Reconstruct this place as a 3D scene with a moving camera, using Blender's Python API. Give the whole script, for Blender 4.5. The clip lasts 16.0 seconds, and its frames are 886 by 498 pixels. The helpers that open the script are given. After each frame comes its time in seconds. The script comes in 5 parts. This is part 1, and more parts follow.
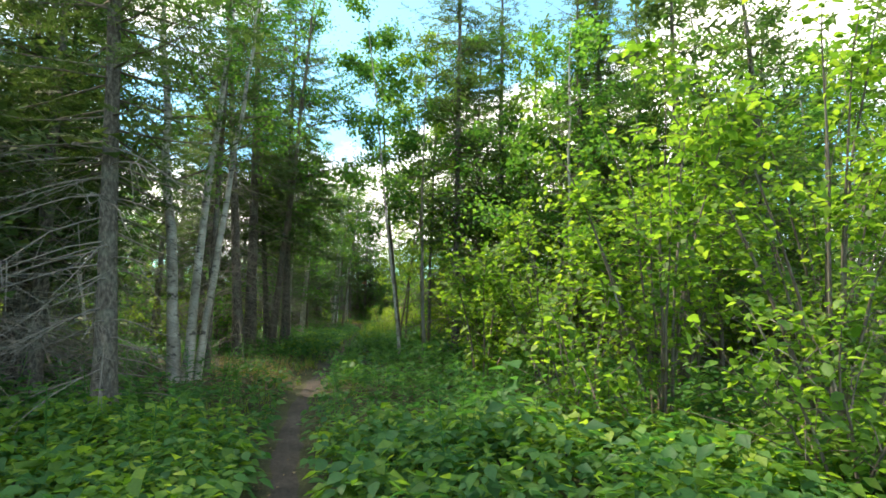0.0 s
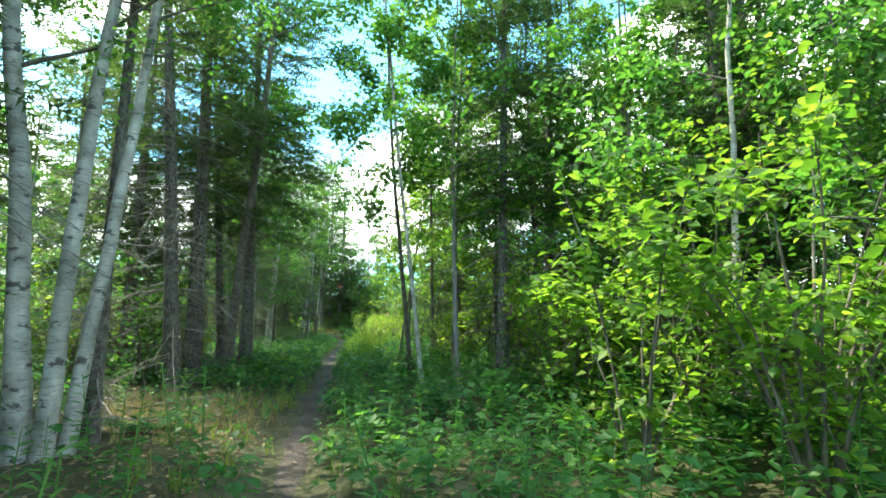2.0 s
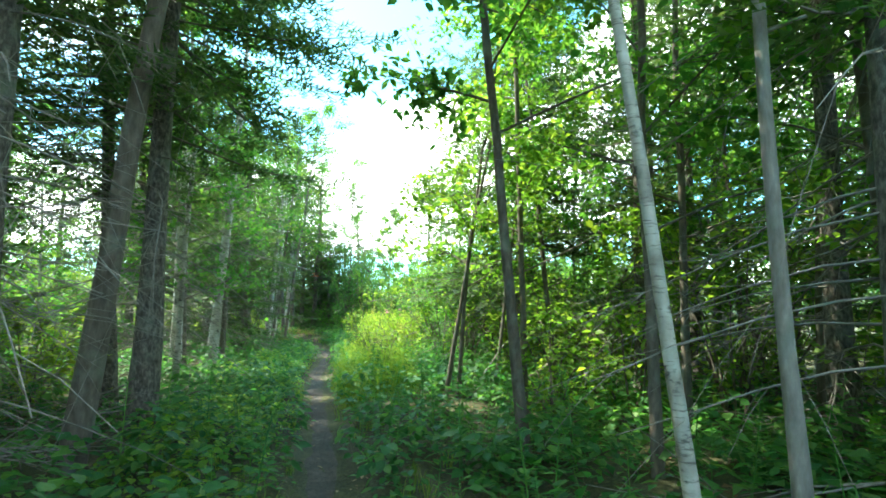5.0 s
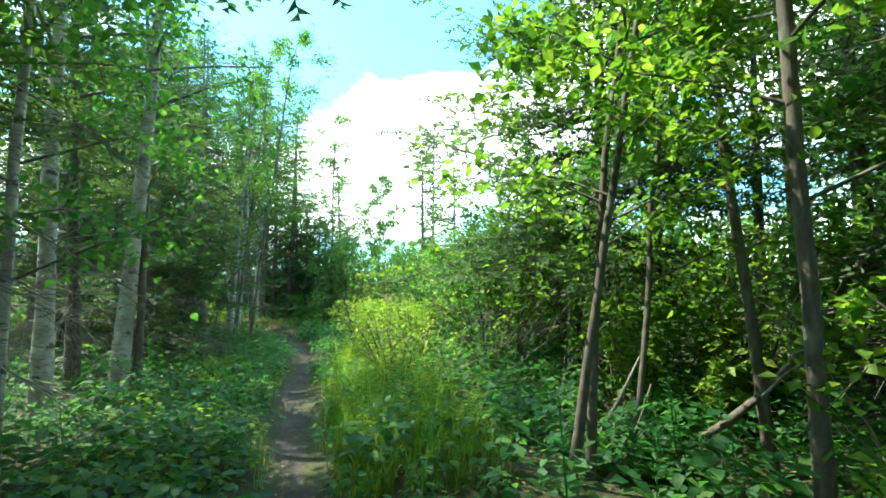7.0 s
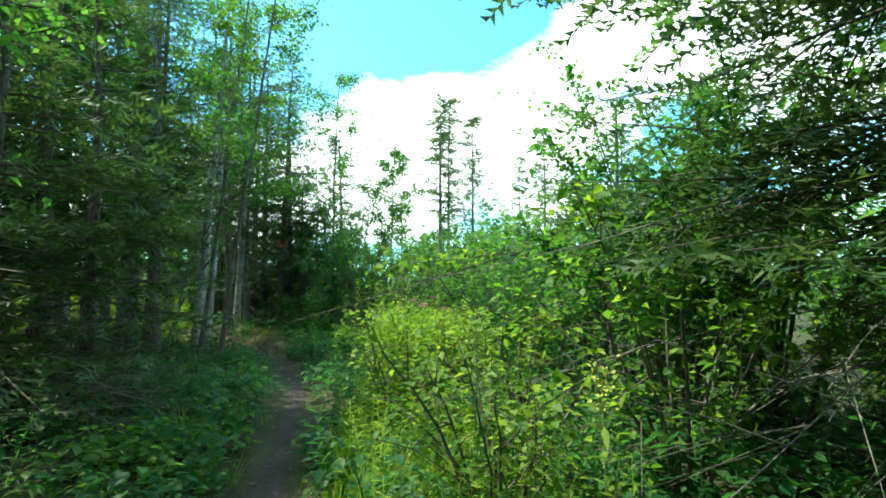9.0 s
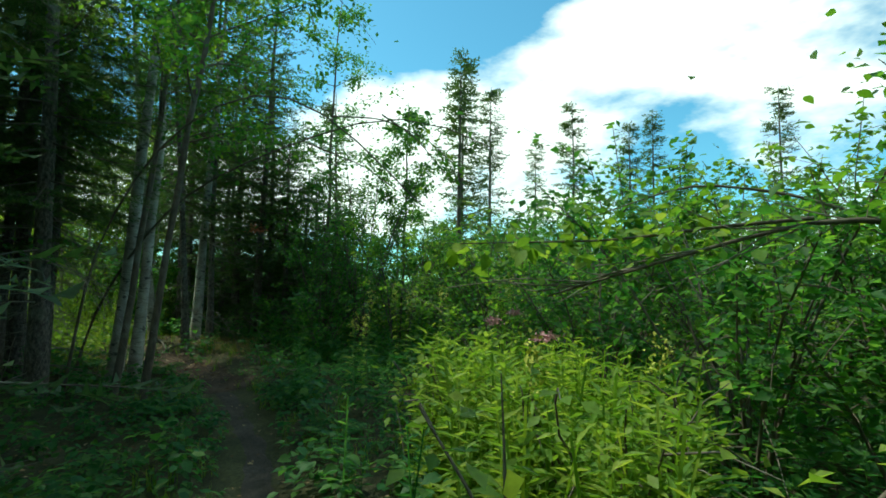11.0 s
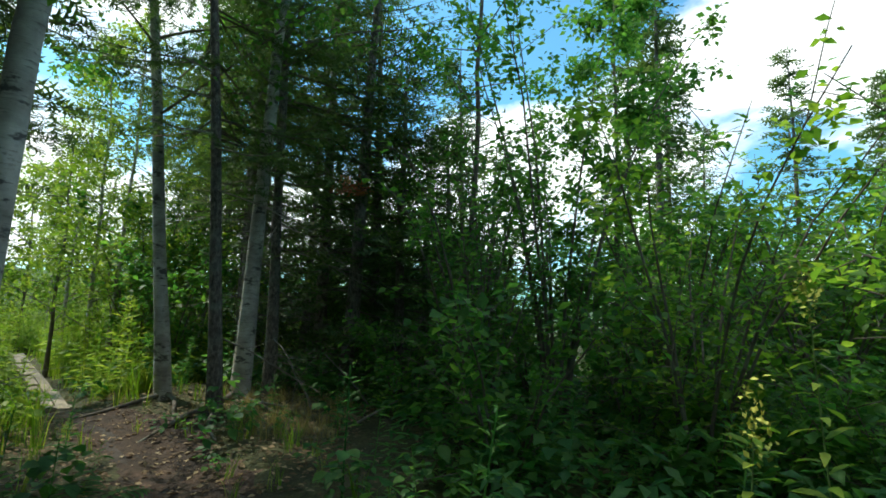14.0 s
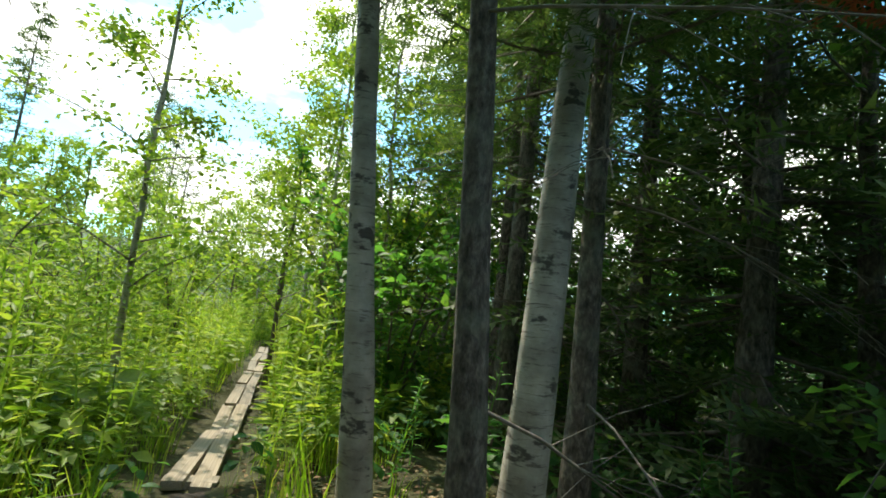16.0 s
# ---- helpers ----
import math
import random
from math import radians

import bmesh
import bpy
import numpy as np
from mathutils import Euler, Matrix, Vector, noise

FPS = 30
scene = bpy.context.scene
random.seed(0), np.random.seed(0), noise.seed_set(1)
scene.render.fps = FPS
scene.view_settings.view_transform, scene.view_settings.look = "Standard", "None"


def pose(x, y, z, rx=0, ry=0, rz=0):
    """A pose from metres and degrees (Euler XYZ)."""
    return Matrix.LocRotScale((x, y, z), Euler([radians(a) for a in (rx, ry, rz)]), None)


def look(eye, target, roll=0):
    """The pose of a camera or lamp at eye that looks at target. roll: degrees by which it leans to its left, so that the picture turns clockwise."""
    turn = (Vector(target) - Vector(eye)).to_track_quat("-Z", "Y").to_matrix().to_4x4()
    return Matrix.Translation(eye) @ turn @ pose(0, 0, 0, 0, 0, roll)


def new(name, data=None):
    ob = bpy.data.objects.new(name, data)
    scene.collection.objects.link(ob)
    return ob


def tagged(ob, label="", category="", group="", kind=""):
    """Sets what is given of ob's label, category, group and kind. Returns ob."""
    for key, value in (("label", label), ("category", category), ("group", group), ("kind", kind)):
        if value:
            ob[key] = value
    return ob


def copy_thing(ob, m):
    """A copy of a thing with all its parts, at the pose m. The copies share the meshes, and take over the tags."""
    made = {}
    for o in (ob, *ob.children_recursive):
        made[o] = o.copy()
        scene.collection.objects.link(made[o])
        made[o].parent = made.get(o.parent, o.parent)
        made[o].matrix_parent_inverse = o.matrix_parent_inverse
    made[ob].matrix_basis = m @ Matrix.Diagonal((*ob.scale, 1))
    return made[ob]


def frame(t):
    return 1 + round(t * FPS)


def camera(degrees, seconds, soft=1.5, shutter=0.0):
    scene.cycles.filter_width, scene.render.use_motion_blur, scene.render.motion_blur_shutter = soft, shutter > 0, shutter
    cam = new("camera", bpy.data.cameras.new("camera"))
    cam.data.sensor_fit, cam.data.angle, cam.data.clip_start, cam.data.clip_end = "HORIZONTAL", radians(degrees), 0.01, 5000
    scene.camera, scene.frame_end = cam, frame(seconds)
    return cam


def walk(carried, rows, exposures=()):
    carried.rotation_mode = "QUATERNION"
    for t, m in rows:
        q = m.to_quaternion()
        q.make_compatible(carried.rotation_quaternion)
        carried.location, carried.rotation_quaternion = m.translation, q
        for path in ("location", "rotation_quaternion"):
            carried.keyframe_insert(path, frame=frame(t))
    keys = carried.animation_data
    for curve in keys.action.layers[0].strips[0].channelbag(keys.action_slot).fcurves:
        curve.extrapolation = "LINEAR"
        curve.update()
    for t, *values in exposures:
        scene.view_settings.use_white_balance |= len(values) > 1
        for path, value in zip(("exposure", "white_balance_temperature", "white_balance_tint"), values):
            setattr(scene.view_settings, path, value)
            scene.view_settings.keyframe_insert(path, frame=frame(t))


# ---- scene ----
# ---------------------------------------------------------------- camera
cam = camera(80.3, 16.0, soft=1.7)
PATH = [
    (0.0, 0.0, 0.0, 1.28, 96.2, 0.0, 0.0),
    (0.5, -0.36, 0.976, 1.235, 96.6, 0.14, -1.29),
    (1.0, -0.68, 1.885, 1.25, 96.4, 0.64, -2.14),
    (1.5, -0.891, 2.83, 1.235, 96.39, 0.59, -2.65),
    (2.0, -1.115, 3.743, 1.243, 96.99, -0.1, -3.73),
    (2.5, -1.325, 4.693, 1.247, 98.09, -1.16, -4.15),
    (3.0, -1.564, 5.635, 1.24, 99.39, -1.11, -3.64),
    (3.5, -1.746, 6.561, 1.235, 100.18, 0.45, -4.18),
    (4.0, -1.944, 7.442, 1.264, 99.17, 0.64, -5.87),
    (4.5, -2.115, 8.33, 1.271, 97.56, -0.38, -6.68),
    (5.3, -2.33, 9.82, 1.275, 96.2, -0.3, -7.9),
    (6.2, -2.51, 11.49, 1.28, 95.2, 0.0, -9.3),
    (7.0, -2.635, 12.97, 1.282, 94.9, 0.03, -9.9),
    (7.5, -2.704, 13.894, 1.289, 94.8, 0.17, -10.29),
    (8.0, -2.762, 14.841, 1.28, 94.9, -0.29, -9.63),
    (8.8, -2.83, 16.38, 1.31, 94.9, -0.2, -9.9),
    (9.7, -2.87, 18.1, 1.36, 95.0, -0.1, -10.7),
    (10.5, -2.915, 19.626, 1.415, 94.951, -0.126, -11.154),
    (11.0, -3.082, 20.538, 1.436, 94.778, -1.082, -11.306),
    (11.5, -3.204, 21.402, 1.438, 94.765, -2.382, -11.520),
    (12.0, -3.268, 22.272, 1.387, 95.396, -2.811, -11.942),
    (12.5, -3.330, 23.216, 1.354, 96.287, -2.682, -11.222),
    (13.0, -3.452, 24.213, 1.341, 96.588, -1.923, -9.708),
    (13.5, -3.626, 25.189, 1.313, 96.706, -1.475, -6.359),
    (14.0, -3.798, 26.165, 1.275, 97.796, -1.872, -0.865),
    (14.5, -4.082, 27.147, 1.25, 98.448, -3.788, 4.305),
    (15.0, -4.395, 28.032, 1.24, 98.499, -5.011, 11.339),
    (15.5, -4.813, 28.898, 1.28, 98.187, -6.026, 18.637),
    (16.0, -5.273, 29.584, 1.34, 97.426, -7.080, 23.937),
]
walk(cam, [(t, pose(*p)) for t, *p in PATH], exposures=[(0.0, 1.1, 8000, 12), (1.2, 1.3, 7400, 6), (2.2, 1.85, 6900, 2), (4.7, 2.2, 6800, 0), (6.8, 1.65, 6600, -3), (8.2, 1.3, 6500, -4), (10.3, 0.2, 6700, -14), (12.3, -0.4, 6900, -14), (13.5, 0.0, 6600, 0), (14.5, 0.3, 7000, 4), (16.0, 0.75, 7400, 8)])

# ---------------------------------------------------------------- light
SUN_AZ, SUN_EL = radians(-62), radians(56)      # azimuth from +Y towards +X
world = bpy.data.worlds.new("sky")
scene.world = world
world.use_nodes = True
wn, wl = world.node_tree.nodes, world.node_tree.links
wn.clear()
w_out = wn.new("ShaderNodeOutputWorld")
w_bg = wn.new("ShaderNodeBackground")
w_sky = wn.new("ShaderNodeTexSky")
w_sky.sky_type = "NISHITA"
w_sky.sun_disc = False
w_sky.sun_elevation, w_sky.sun_rotation = SUN_EL, SUN_AZ
w_sky.ozone_density = 0.4
w_bg.inputs["Strength"].default_value = 0.15
w_co = wn.new("ShaderNodeTexCoord")
w_map = wn.new("ShaderNodeMapping")
w_map.inputs["Scale"].default_value = (1.0, 1.0, 2.2)
w_map.inputs["Location"].default_value = (17.81, 9.23, 0.0)
w_noise = wn.new("ShaderNodeTexNoise")
w_noise.inputs["Scale"].default_value = 1.7
w_noise.inputs["Detail"].default_value = 7
w_noise.inputs["Roughness"].default_value = 0.55
w_ramp = wn.new("ShaderNodeValToRGB")
w_ramp.color_ramp.elements[0].position, w_ramp.color_ramp.elements[1].position = 0.50, 0.58
w_mix = wn.new("ShaderNodeMix")
w_mix.data_type = "RGBA"
w_mix.inputs[7].default_value = (9.5, 10.0, 10.6, 1)
wl.new(w_co.outputs["Generated"], w_map.inputs["Vector"])
wl.new(w_map.outputs["Vector"], w_noise.inputs["Vector"])
wl.new(w_noise.outputs["Fac"], w_ramp.inputs["Fac"])
wl.new(w_ramp.outputs["Color"], w_mix.inputs["Factor"])
w_tone = wn.new("ShaderNodeMix")
w_tone.data_type, w_tone.blend_type = "RGBA", "MULTIPLY"
w_tone.inputs["Factor"].default_value = 1.0
w_tone.inputs[7].default_value = (0.72, 1.42, 1.62, 1)
wl.new(w_sky.outputs["Color"], w_tone.inputs[6])
wl.new(w_tone.outputs[2], w_mix.inputs[6])
wl.new(w_mix.outputs[2], w_bg.inputs["Color"])
wl.new(w_bg.outputs["Background"], w_out.inputs["Surface"])

sun = new("sun", bpy.data.lights.new("sun", "SUN"))
sun.data.energy, sun.data.angle, sun.data.color = 4.0, radians(0.53), (1.0, 0.94, 0.84)
to_sun = Vector((math.sin(SUN_AZ) * math.cos(SUN_EL), math.cos(SUN_AZ) * math.cos(SUN_EL), math.sin(SUN_EL)))
sun.matrix_world = look(to_sun * 60, (0, 0, 0))


# ---------------------------------------------------------------- materials
def shader(name):
    m = bpy.data.materials.new(name)
    m.use_nodes = True
    n, l = m.node_tree.nodes, m.node_tree.links
    return m, n, l, n["Principled BSDF"], n["Material Output"]


def ramp(n, l, fac, stops):
    r = n.new("ShaderNodeValToRGB")
    while len(r.color_ramp.elements) < len(stops):
        r.color_ramp.elements.new(0.5)
    for e, (p, c) in zip(r.color_ramp.elements, stops):
        e.position, e.color = p, (*c, 1)
    l.new(fac, r.inputs["Fac"])
    return r.outputs["Color"]


def noise_tex(n, l, scale, detail=4, stretch=None, rough=0.6):
    co = n.new("ShaderNodeTexCoord")
    t = n.new("ShaderNodeTexNoise")
    t.inputs["Scale"].default_value, t.inputs["Detail"].default_value, t.inputs["Roughness"].default_value = scale, detail, rough
    if stretch:
        mp = n.new("ShaderNodeMapping")
        mp.inputs["Scale"].default_value = stretch
        l.new(co.outputs["Object"], mp.inputs["Vector"])
        l.new(mp.outputs["Vector"], t.inputs["Vector"])
    else:
        l.new(co.outputs["Object"], t.inputs["Vector"])
    return t.outputs["Fac"]


def bump(n, l, height, bsdf, strength, dist):
    b = n.new("ShaderNodeBump")
    b.inputs["Strength"].default_value, b.inputs["Distance"].default_value = strength, dist
    l.new(height, b.inputs["Height"])
    l.new(b.outputs["Normal"], bsdf.inputs["Normal"])


def mix_rgb(n, l, fac, a, b, kind="MIX"):
    m = n.new("ShaderNodeMix")
    m.data_type, m.blend_type = "RGBA", kind
    for sock, v in ((m.inputs["Factor"], fac), (m.inputs[6], a), (m.inputs[7], b)):
        if isinstance(v, (int, float)):
            sock.default_value = v
        elif isinstance(v, tuple):
            sock.default_value = (*v, 1)
        else:
            l.new(v, sock)
    return m.outputs[2]


def leaf_material(name, dark, mid, light, glow, through_part=0.4, rough=0.55):
    """Leaf: varied from leaf to leaf and plant to plant; thin, so that light shines through."""
    m, n, l, p, out = shader(name)
    g = n.new("ShaderNodeNewGeometry")
    col = ramp(n, l, g.outputs["Random Per Island"], [(0.0, dark), (0.55, mid), (1.0, light)])
    patch = noise_tex(n, l, 0.9, 3)
    tint = ramp(n, l, patch, [(0.3, (0.72, 0.8, 0.8)), (0.7, (1.2, 1.12, 0.85))])
    col = mix_rgb(n, l, 1.0, col, tint, "MULTIPLY")
    vein = noise_tex(n, l, 60, 2)
    col = mix_rgb(n, l, 0.35, col, ramp(n, l, vein, [(0.3, (0.6, 0.6, 0.6)), (0.7, (1.3, 1.3, 1.2))]), "MULTIPLY")
    l.new(col, p.inputs["Base Color"])
    p.inputs["Roughness"].default_value = rough
    p.inputs["Specular IOR Level"].default_value = 0.28
    t = n.new("ShaderNodeBsdfTranslucent")
    l.new(mix_rgb(n, l, 1.0, col, glow, "MULTIPLY"), t.inputs["Color"])
    mx = n.new("ShaderNodeMixShader")
    mx.inputs[0].default_value = through_part
    l.new(p.outputs[0], mx.inputs[1])
    l.new(t.outputs[0], mx.inputs[2])
    l.new(mx.outputs[0], out.inputs["Surface"])
    return m


M_ALDER = leaf_material("broad_leaf", (0.042, 0.108, 0.02), (0.08, 0.175, 0.03), (0.16, 0.25, 0.05), (3.6, 3.3, 1.7), 0.45)
M_BIRCH = leaf_material("birch_leaf", (0.028, 0.095, 0.024), (0.05, 0.14, 0.034), (0.10, 0.20, 0.048), (3.4, 3.3, 1.9), 0.45)
M_HERB = leaf_material("herb_leaf", (0.02, 0.085, 0.026), (0.038, 0.125, 0.037), (0.085, 0.18, 0.05), (3.2, 3.2, 1.9), 0.38, 0.55)
# paler yellow-green leaf with sunlight put into its colour, for meadow and trailside
M_SUNLIT = leaf_material("sunlit_leaf", (0.10, 0.20, 0.028), (0.165, 0.275, 0.042), (0.28, 0.36, 0.075), (2.1, 2.0, 1.2), 0.45)
M_GRASS = leaf_material("grass_blade", (0.08, 0.19, 0.02), (0.14, 0.26, 0.03), (0.27, 0.32, 0.08), (2.2, 2.1, 1.1), 0.35)
M_STRAW = leaf_material("dry_grass", (0.22, 0.20, 0.07), (0.36, 0.30, 0.13), (0.50, 0.42, 0.22), (1.3, 1.2, 0.9), 0.25, 0.7)
M_NEEDLE = leaf_material("spruce_needle", (0.036, 0.075, 0.03), (0.062, 0.115, 0.046), (0.105, 0.16, 0.07), (2.4, 2.4, 1.3), 0.32, 0.55)
M_LITTER = leaf_material("leaf_litter", (0.10, 0.06, 0.035), (0.20, 0.13, 0.08), (0.40, 0.30, 0.20), (1.2, 1.1, 0.9), 0.1, 0.8)


def bark_material(name, stops, scale, stretch, depth):
    m, n, l, p, out = shader(name)
    f = noise_tex(n, l, scale, 6, stretch, 0.65)
    col = ramp(n, l, f, stops)
    lichen = noise_tex(n, l, 3.5, 5)
    col = mix_rgb(n, l, ramp(n, l, lichen, [(0.52, (0, 0, 0)), (0.68, (0.55, 0.55, 0.55))]), col, (0.22, 0.24, 0.19))
    l.new(col, p.inputs["Base Color"])
    p.inputs["Roughness"].default_value = 0.9
    bump(n, l, f, p, 0.8, depth)
    return m


M_SPRUCE_BARK = bark_material("spruce_bark", [(0.32, (0.03, 0.024, 0.02)), (0.5, (0.105, 0.09, 0.076)), (0.68, (0.24, 0.21, 0.18))], 36, (1, 1, 0.5), 0.02)
M_TWIG = bark_material("twig_bark", [(0.3, (0.06, 0.05, 0.04)), (0.6, (0.14, 0.115, 0.09)), (0.8, (0.22, 0.19, 0.16))], 25, (1, 1, 0.3), 0.004)
M_DEAD = bark_material("dead_twig", [(0.3, (0.12, 0.105, 0.09)), (0.6, (0.24, 0.215, 0.19)), (0.8, (0.36, 0.33, 0.30))], 22, (1, 1, 0.3), 0.004)


def birch_bark():
    m, n, l, p, out = shader("birch_bark")
    base = ramp(n, l, noise_tex(n, l, 5, 5), [(0.3, (0.18, 0.16, 0.135)), (0.5, (0.35, 0.33, 0.285)), (0.72, (0.57, 0.545, 0.49))])
    lent = noise_tex(n, l, 9, 4, (0.9, 0.9, 7.5), 0.7)
    col = mix_rgb(n, l, ramp(n, l, lent, [(0.56, (0, 0, 0)), (0.66, (0.85, 0.85, 0.85))]), base, (0.09, 0.075, 0.065))
    scar = noise_tex(n, l, 6.5, 4, (1, 1, 1.9), 0.6)
    col = mix_rgb(n, l, ramp(n, l, scar, [(0.57, (0, 0, 0)), (0.63, (0.9, 0.9, 0.9))]), col, (0.045, 0.04, 0.036))
    l.new(col, p.inputs["Base Color"])
    p.inputs["Roughness"].default_value = 0.7
    bump(n, l, lent, p, 0.5, 0.006)
    return m


M_BIRCH_BARK = birch_bark()


def soil_material(name, stops, dry):
    m, n, l, p, out = shader(name)
    f = noise_tex(n, l, 2.2, 9, None, 0.7)
    col = ramp(n, l, f, stops)
    grit = noise_tex(n, l, 38, 5, None, 0.7)
    col = mix_rgb(n, l, 0.75, col, ramp(n, l, grit, [(0.35, (0.35, 0.33, 0.3)), (0.5, (0.95, 0.9, 0.85)), (0.68, dry)]), "MULTIPLY")
    l.new(col, p.inputs["Base Color"])
    p.inputs["Roughness"].default_value = 0.95
    bump(n, l, grit, p, 1.0, 0.03)
    return m


M_GROUND = soil_material("forest_floor", [(0.3, (0.034, 0.033, 0.016)), (0.5, (0.058, 0.064, 0.024)), (0.7, (0.105, 0.108, 0.045))], (1.8, 1.7, 1.4))
M_TRAIL = soil_material("trail_soil", [(0.3, (0.034, 0.028, 0.025)), (0.5, (0.068, 0.056, 0.048)), (0.7, (0.125, 0.104, 0.088))], (1.6, 1.5, 1.4))

M_NEEDLES = soil_material("needle_litter_soil", [(0.3, (0.026, 0.018, 0.012)), (0.5, (0.062, 0.040, 0.027)), (0.7, (0.13, 0.085, 0.058))], (1.7, 1.5, 1.3))


def wood_material():
    m, n, l, p, out = shader("weathered_plank")
    f = noise_tex(n, l, 16, 6, (1, 0.08, 1), 0.65)
    o = n.new("ShaderNodeObjectInfo")
    col = ramp(n, l, f, [(0.3, (0.13, 0.11, 0.09)), (0.55, (0.32, 0.28, 0.23)), (0.75, (0.46, 0.41, 0.35))])
    col = mix_rgb(n, l, 1.0, col, ramp(n, l, o.outputs["Random"], [(0, (0.75, 0.75, 0.75)), (1, (1.15, 1.1, 1.0))]), "MULTIPLY")
    l.new(col, p.inputs["Base Color"])
    p.inputs["Roughness"].default_value = 0.85
    bump(n, l, f, p, 0.7, 0.006)
    return m


M_PLANK = wood_material()


def plain(name, a, b, scale=12, rough=0.7):
    m, n, l, p, out = shader(name)
    l.new(ramp(n, l, noise_tex(n, l, scale, 4), [(0.35, a), (0.65, b)]), p.inputs["Base Color"])
    p.inputs["Roughness"].default_value = rough
    return m


M_PINK = plain("dusty_pink_flower", (0.42, 0.16, 0.20), (0.62, 0.36, 0.38), 40)
M_YELLOW = plain("yellow_green_flower", (0.40, 0.42, 0.06), (0.62, 0.60, 0.12), 40)
M_RED = plain("red_dead_spray", (0.40, 0.07, 0.03), (0.55, 0.16, 0.06), 30)
M_STEM = plain("green_stem", (0.10, 0.17, 0.05), (0.17, 0.25, 0.08), 15)
M_HILL = plain("far_woods", (0.05, 0.085, 0.045), (0.09, 0.14, 0.07), 0.05, 0.95)

# ---------------------------------------------------------------- ground shape
TRAIL = [(0.35, -4.0), (0.1, -1.5), (-0.35, 1.0), (-1.05, 3.6), (-1.62, 5.7), (-2.1, 8.4), (-2.4, 11.2), (-2.74, 14.7), (-3.1, 17.5), (-3.38, 20.3), (-3.42, 23.6),
         (-3.65, 25.2), (-4.35, 27.6), (-5.3, 29.5), (-6.4, 30.75), (-7.2, 31.4), (-7.7, 31.85)]
WALKWAY = [(-7.7, 31.85), (-8.6, 33.0), (-9.6, 34.2), (-11.8, 36.7), (-13.6, 38.9)]


def dense(points, step):
    """The polyline, smoothed and cut into steps."""
    p = np.array(points, float)
    s = np.r_[0, np.cumsum(np.linalg.norm(np.diff(p, axis=0), axis=1))]
    q = np.linspace(0, s[-1], max(int(s[-1] / step), 2) + 1)
    out = np.stack([np.interp(q, s, p[:, i]) for i in range(p.shape[1])], 1)
    for _ in range(6):
        out[1:-1] = (out[:-2] + 2 * out[1:-1] + out[2:]) / 4
    return out


TRAIL_LINE = dense(TRAIL, 0.25)
WALK_LINE = dense(WALKWAY, 0.25)
ALL_LINE = np.vstack([TRAIL_LINE, WALK_LINE])


def off_trail(x, y):
    """Distance from the trail's middle, in metres."""
    x, y = np.atleast_1d(x).astype(float), np.atleast_1d(y).astype(float)
    best = np.full(x.shape, 1e9)
    for px, py in ALL_LINE:
        np.minimum(best, (x - px) ** 2 + (y - py) ** 2, out=best)
    return np.sqrt(best)


def ground_z(x, y):
    x, y = np.atleast_1d(x).astype(float), np.atleast_1d(y).astype(float)
    d = off_trail(x, y)
    z = 0.11 * np.clip((d - 0.18) / 0.5, 0, 1)
    z += (0.05 * np.sin(x * 1.3 + 1.7 * np.sin(y * 0.7)) + 0.035 * np.sin(y * 2.1 + x * 0.8) + 0.018 * np.sin(x * 4.7 + y * 3.3)) * np.clip(d / 1.2, 0, 1)
    mound = np.exp(-(((x + 6.2) / 1.6) ** 2 + ((y - 31.9) / 1.2) ** 2))
    z += 0.24 * mound
    z += 0.10 * np.clip((y - 25) / 4, 0, 1)
    return z


def gz(x, y):
    return float(ground_z(x, y)[0])


# ---------------------------------------------------------------- mesh tools
def mesh_of(name, verts, faces, material, smooth=False):
    """verts (n,3); faces: list of integer arrays (m,k)."""
    me = bpy.data.meshes.new(name)
    verts = np.asarray(verts, np.float32)
    me.vertices.add(len(verts))
    me.vertices.foreach_set("co", verts.ravel())
    loops = np.concatenate([f.ravel() for f in faces]).astype(np.int32)
    counts = np.concatenate([np.full(len(f), f.shape[1]) for f in faces]).astype(np.int32)
    me.loops.add(len(loops))
    me.loops.foreach_set("vertex_index", loops)
    me.polygons.add(len(counts))
    me.polygons.foreach_set("loop_start", np.r_[0, np.cumsum(counts)[:-1]].astype(np.int32))
    if smooth:
        me.polygons.foreach_set("use_smooth", np.ones(len(counts), bool))
    me.materials.append(material)
    me.update(calc_edges=True)
    me.validate()
    return me


def piece(name, verts, faces, material, parent=None, label="", smooth=False):
    ob = new(name, mesh_of(name, verts, faces, material, smooth))
    if parent is not None:
        ob.parent = parent
    if label:
        ob["label"] = label
    return ob


class Bag:
    """Gathers vertices and faces of one part."""

    def __init__(self):
        self.v, self.f, self.n = [], {}, 0

    def add(self, verts, faces):
        for f in faces:
            self.f.setdefault(f.shape[1], []).append(f + self.n)
        self.v.append(verts)
        self.n += len(verts)

    def out(self, name, material, parent=None, label="", smooth=False):
        return piece(name, np.vstack(self.v), [np.vstack(f) for f in self.f.values()], material, parent, label, smooth)


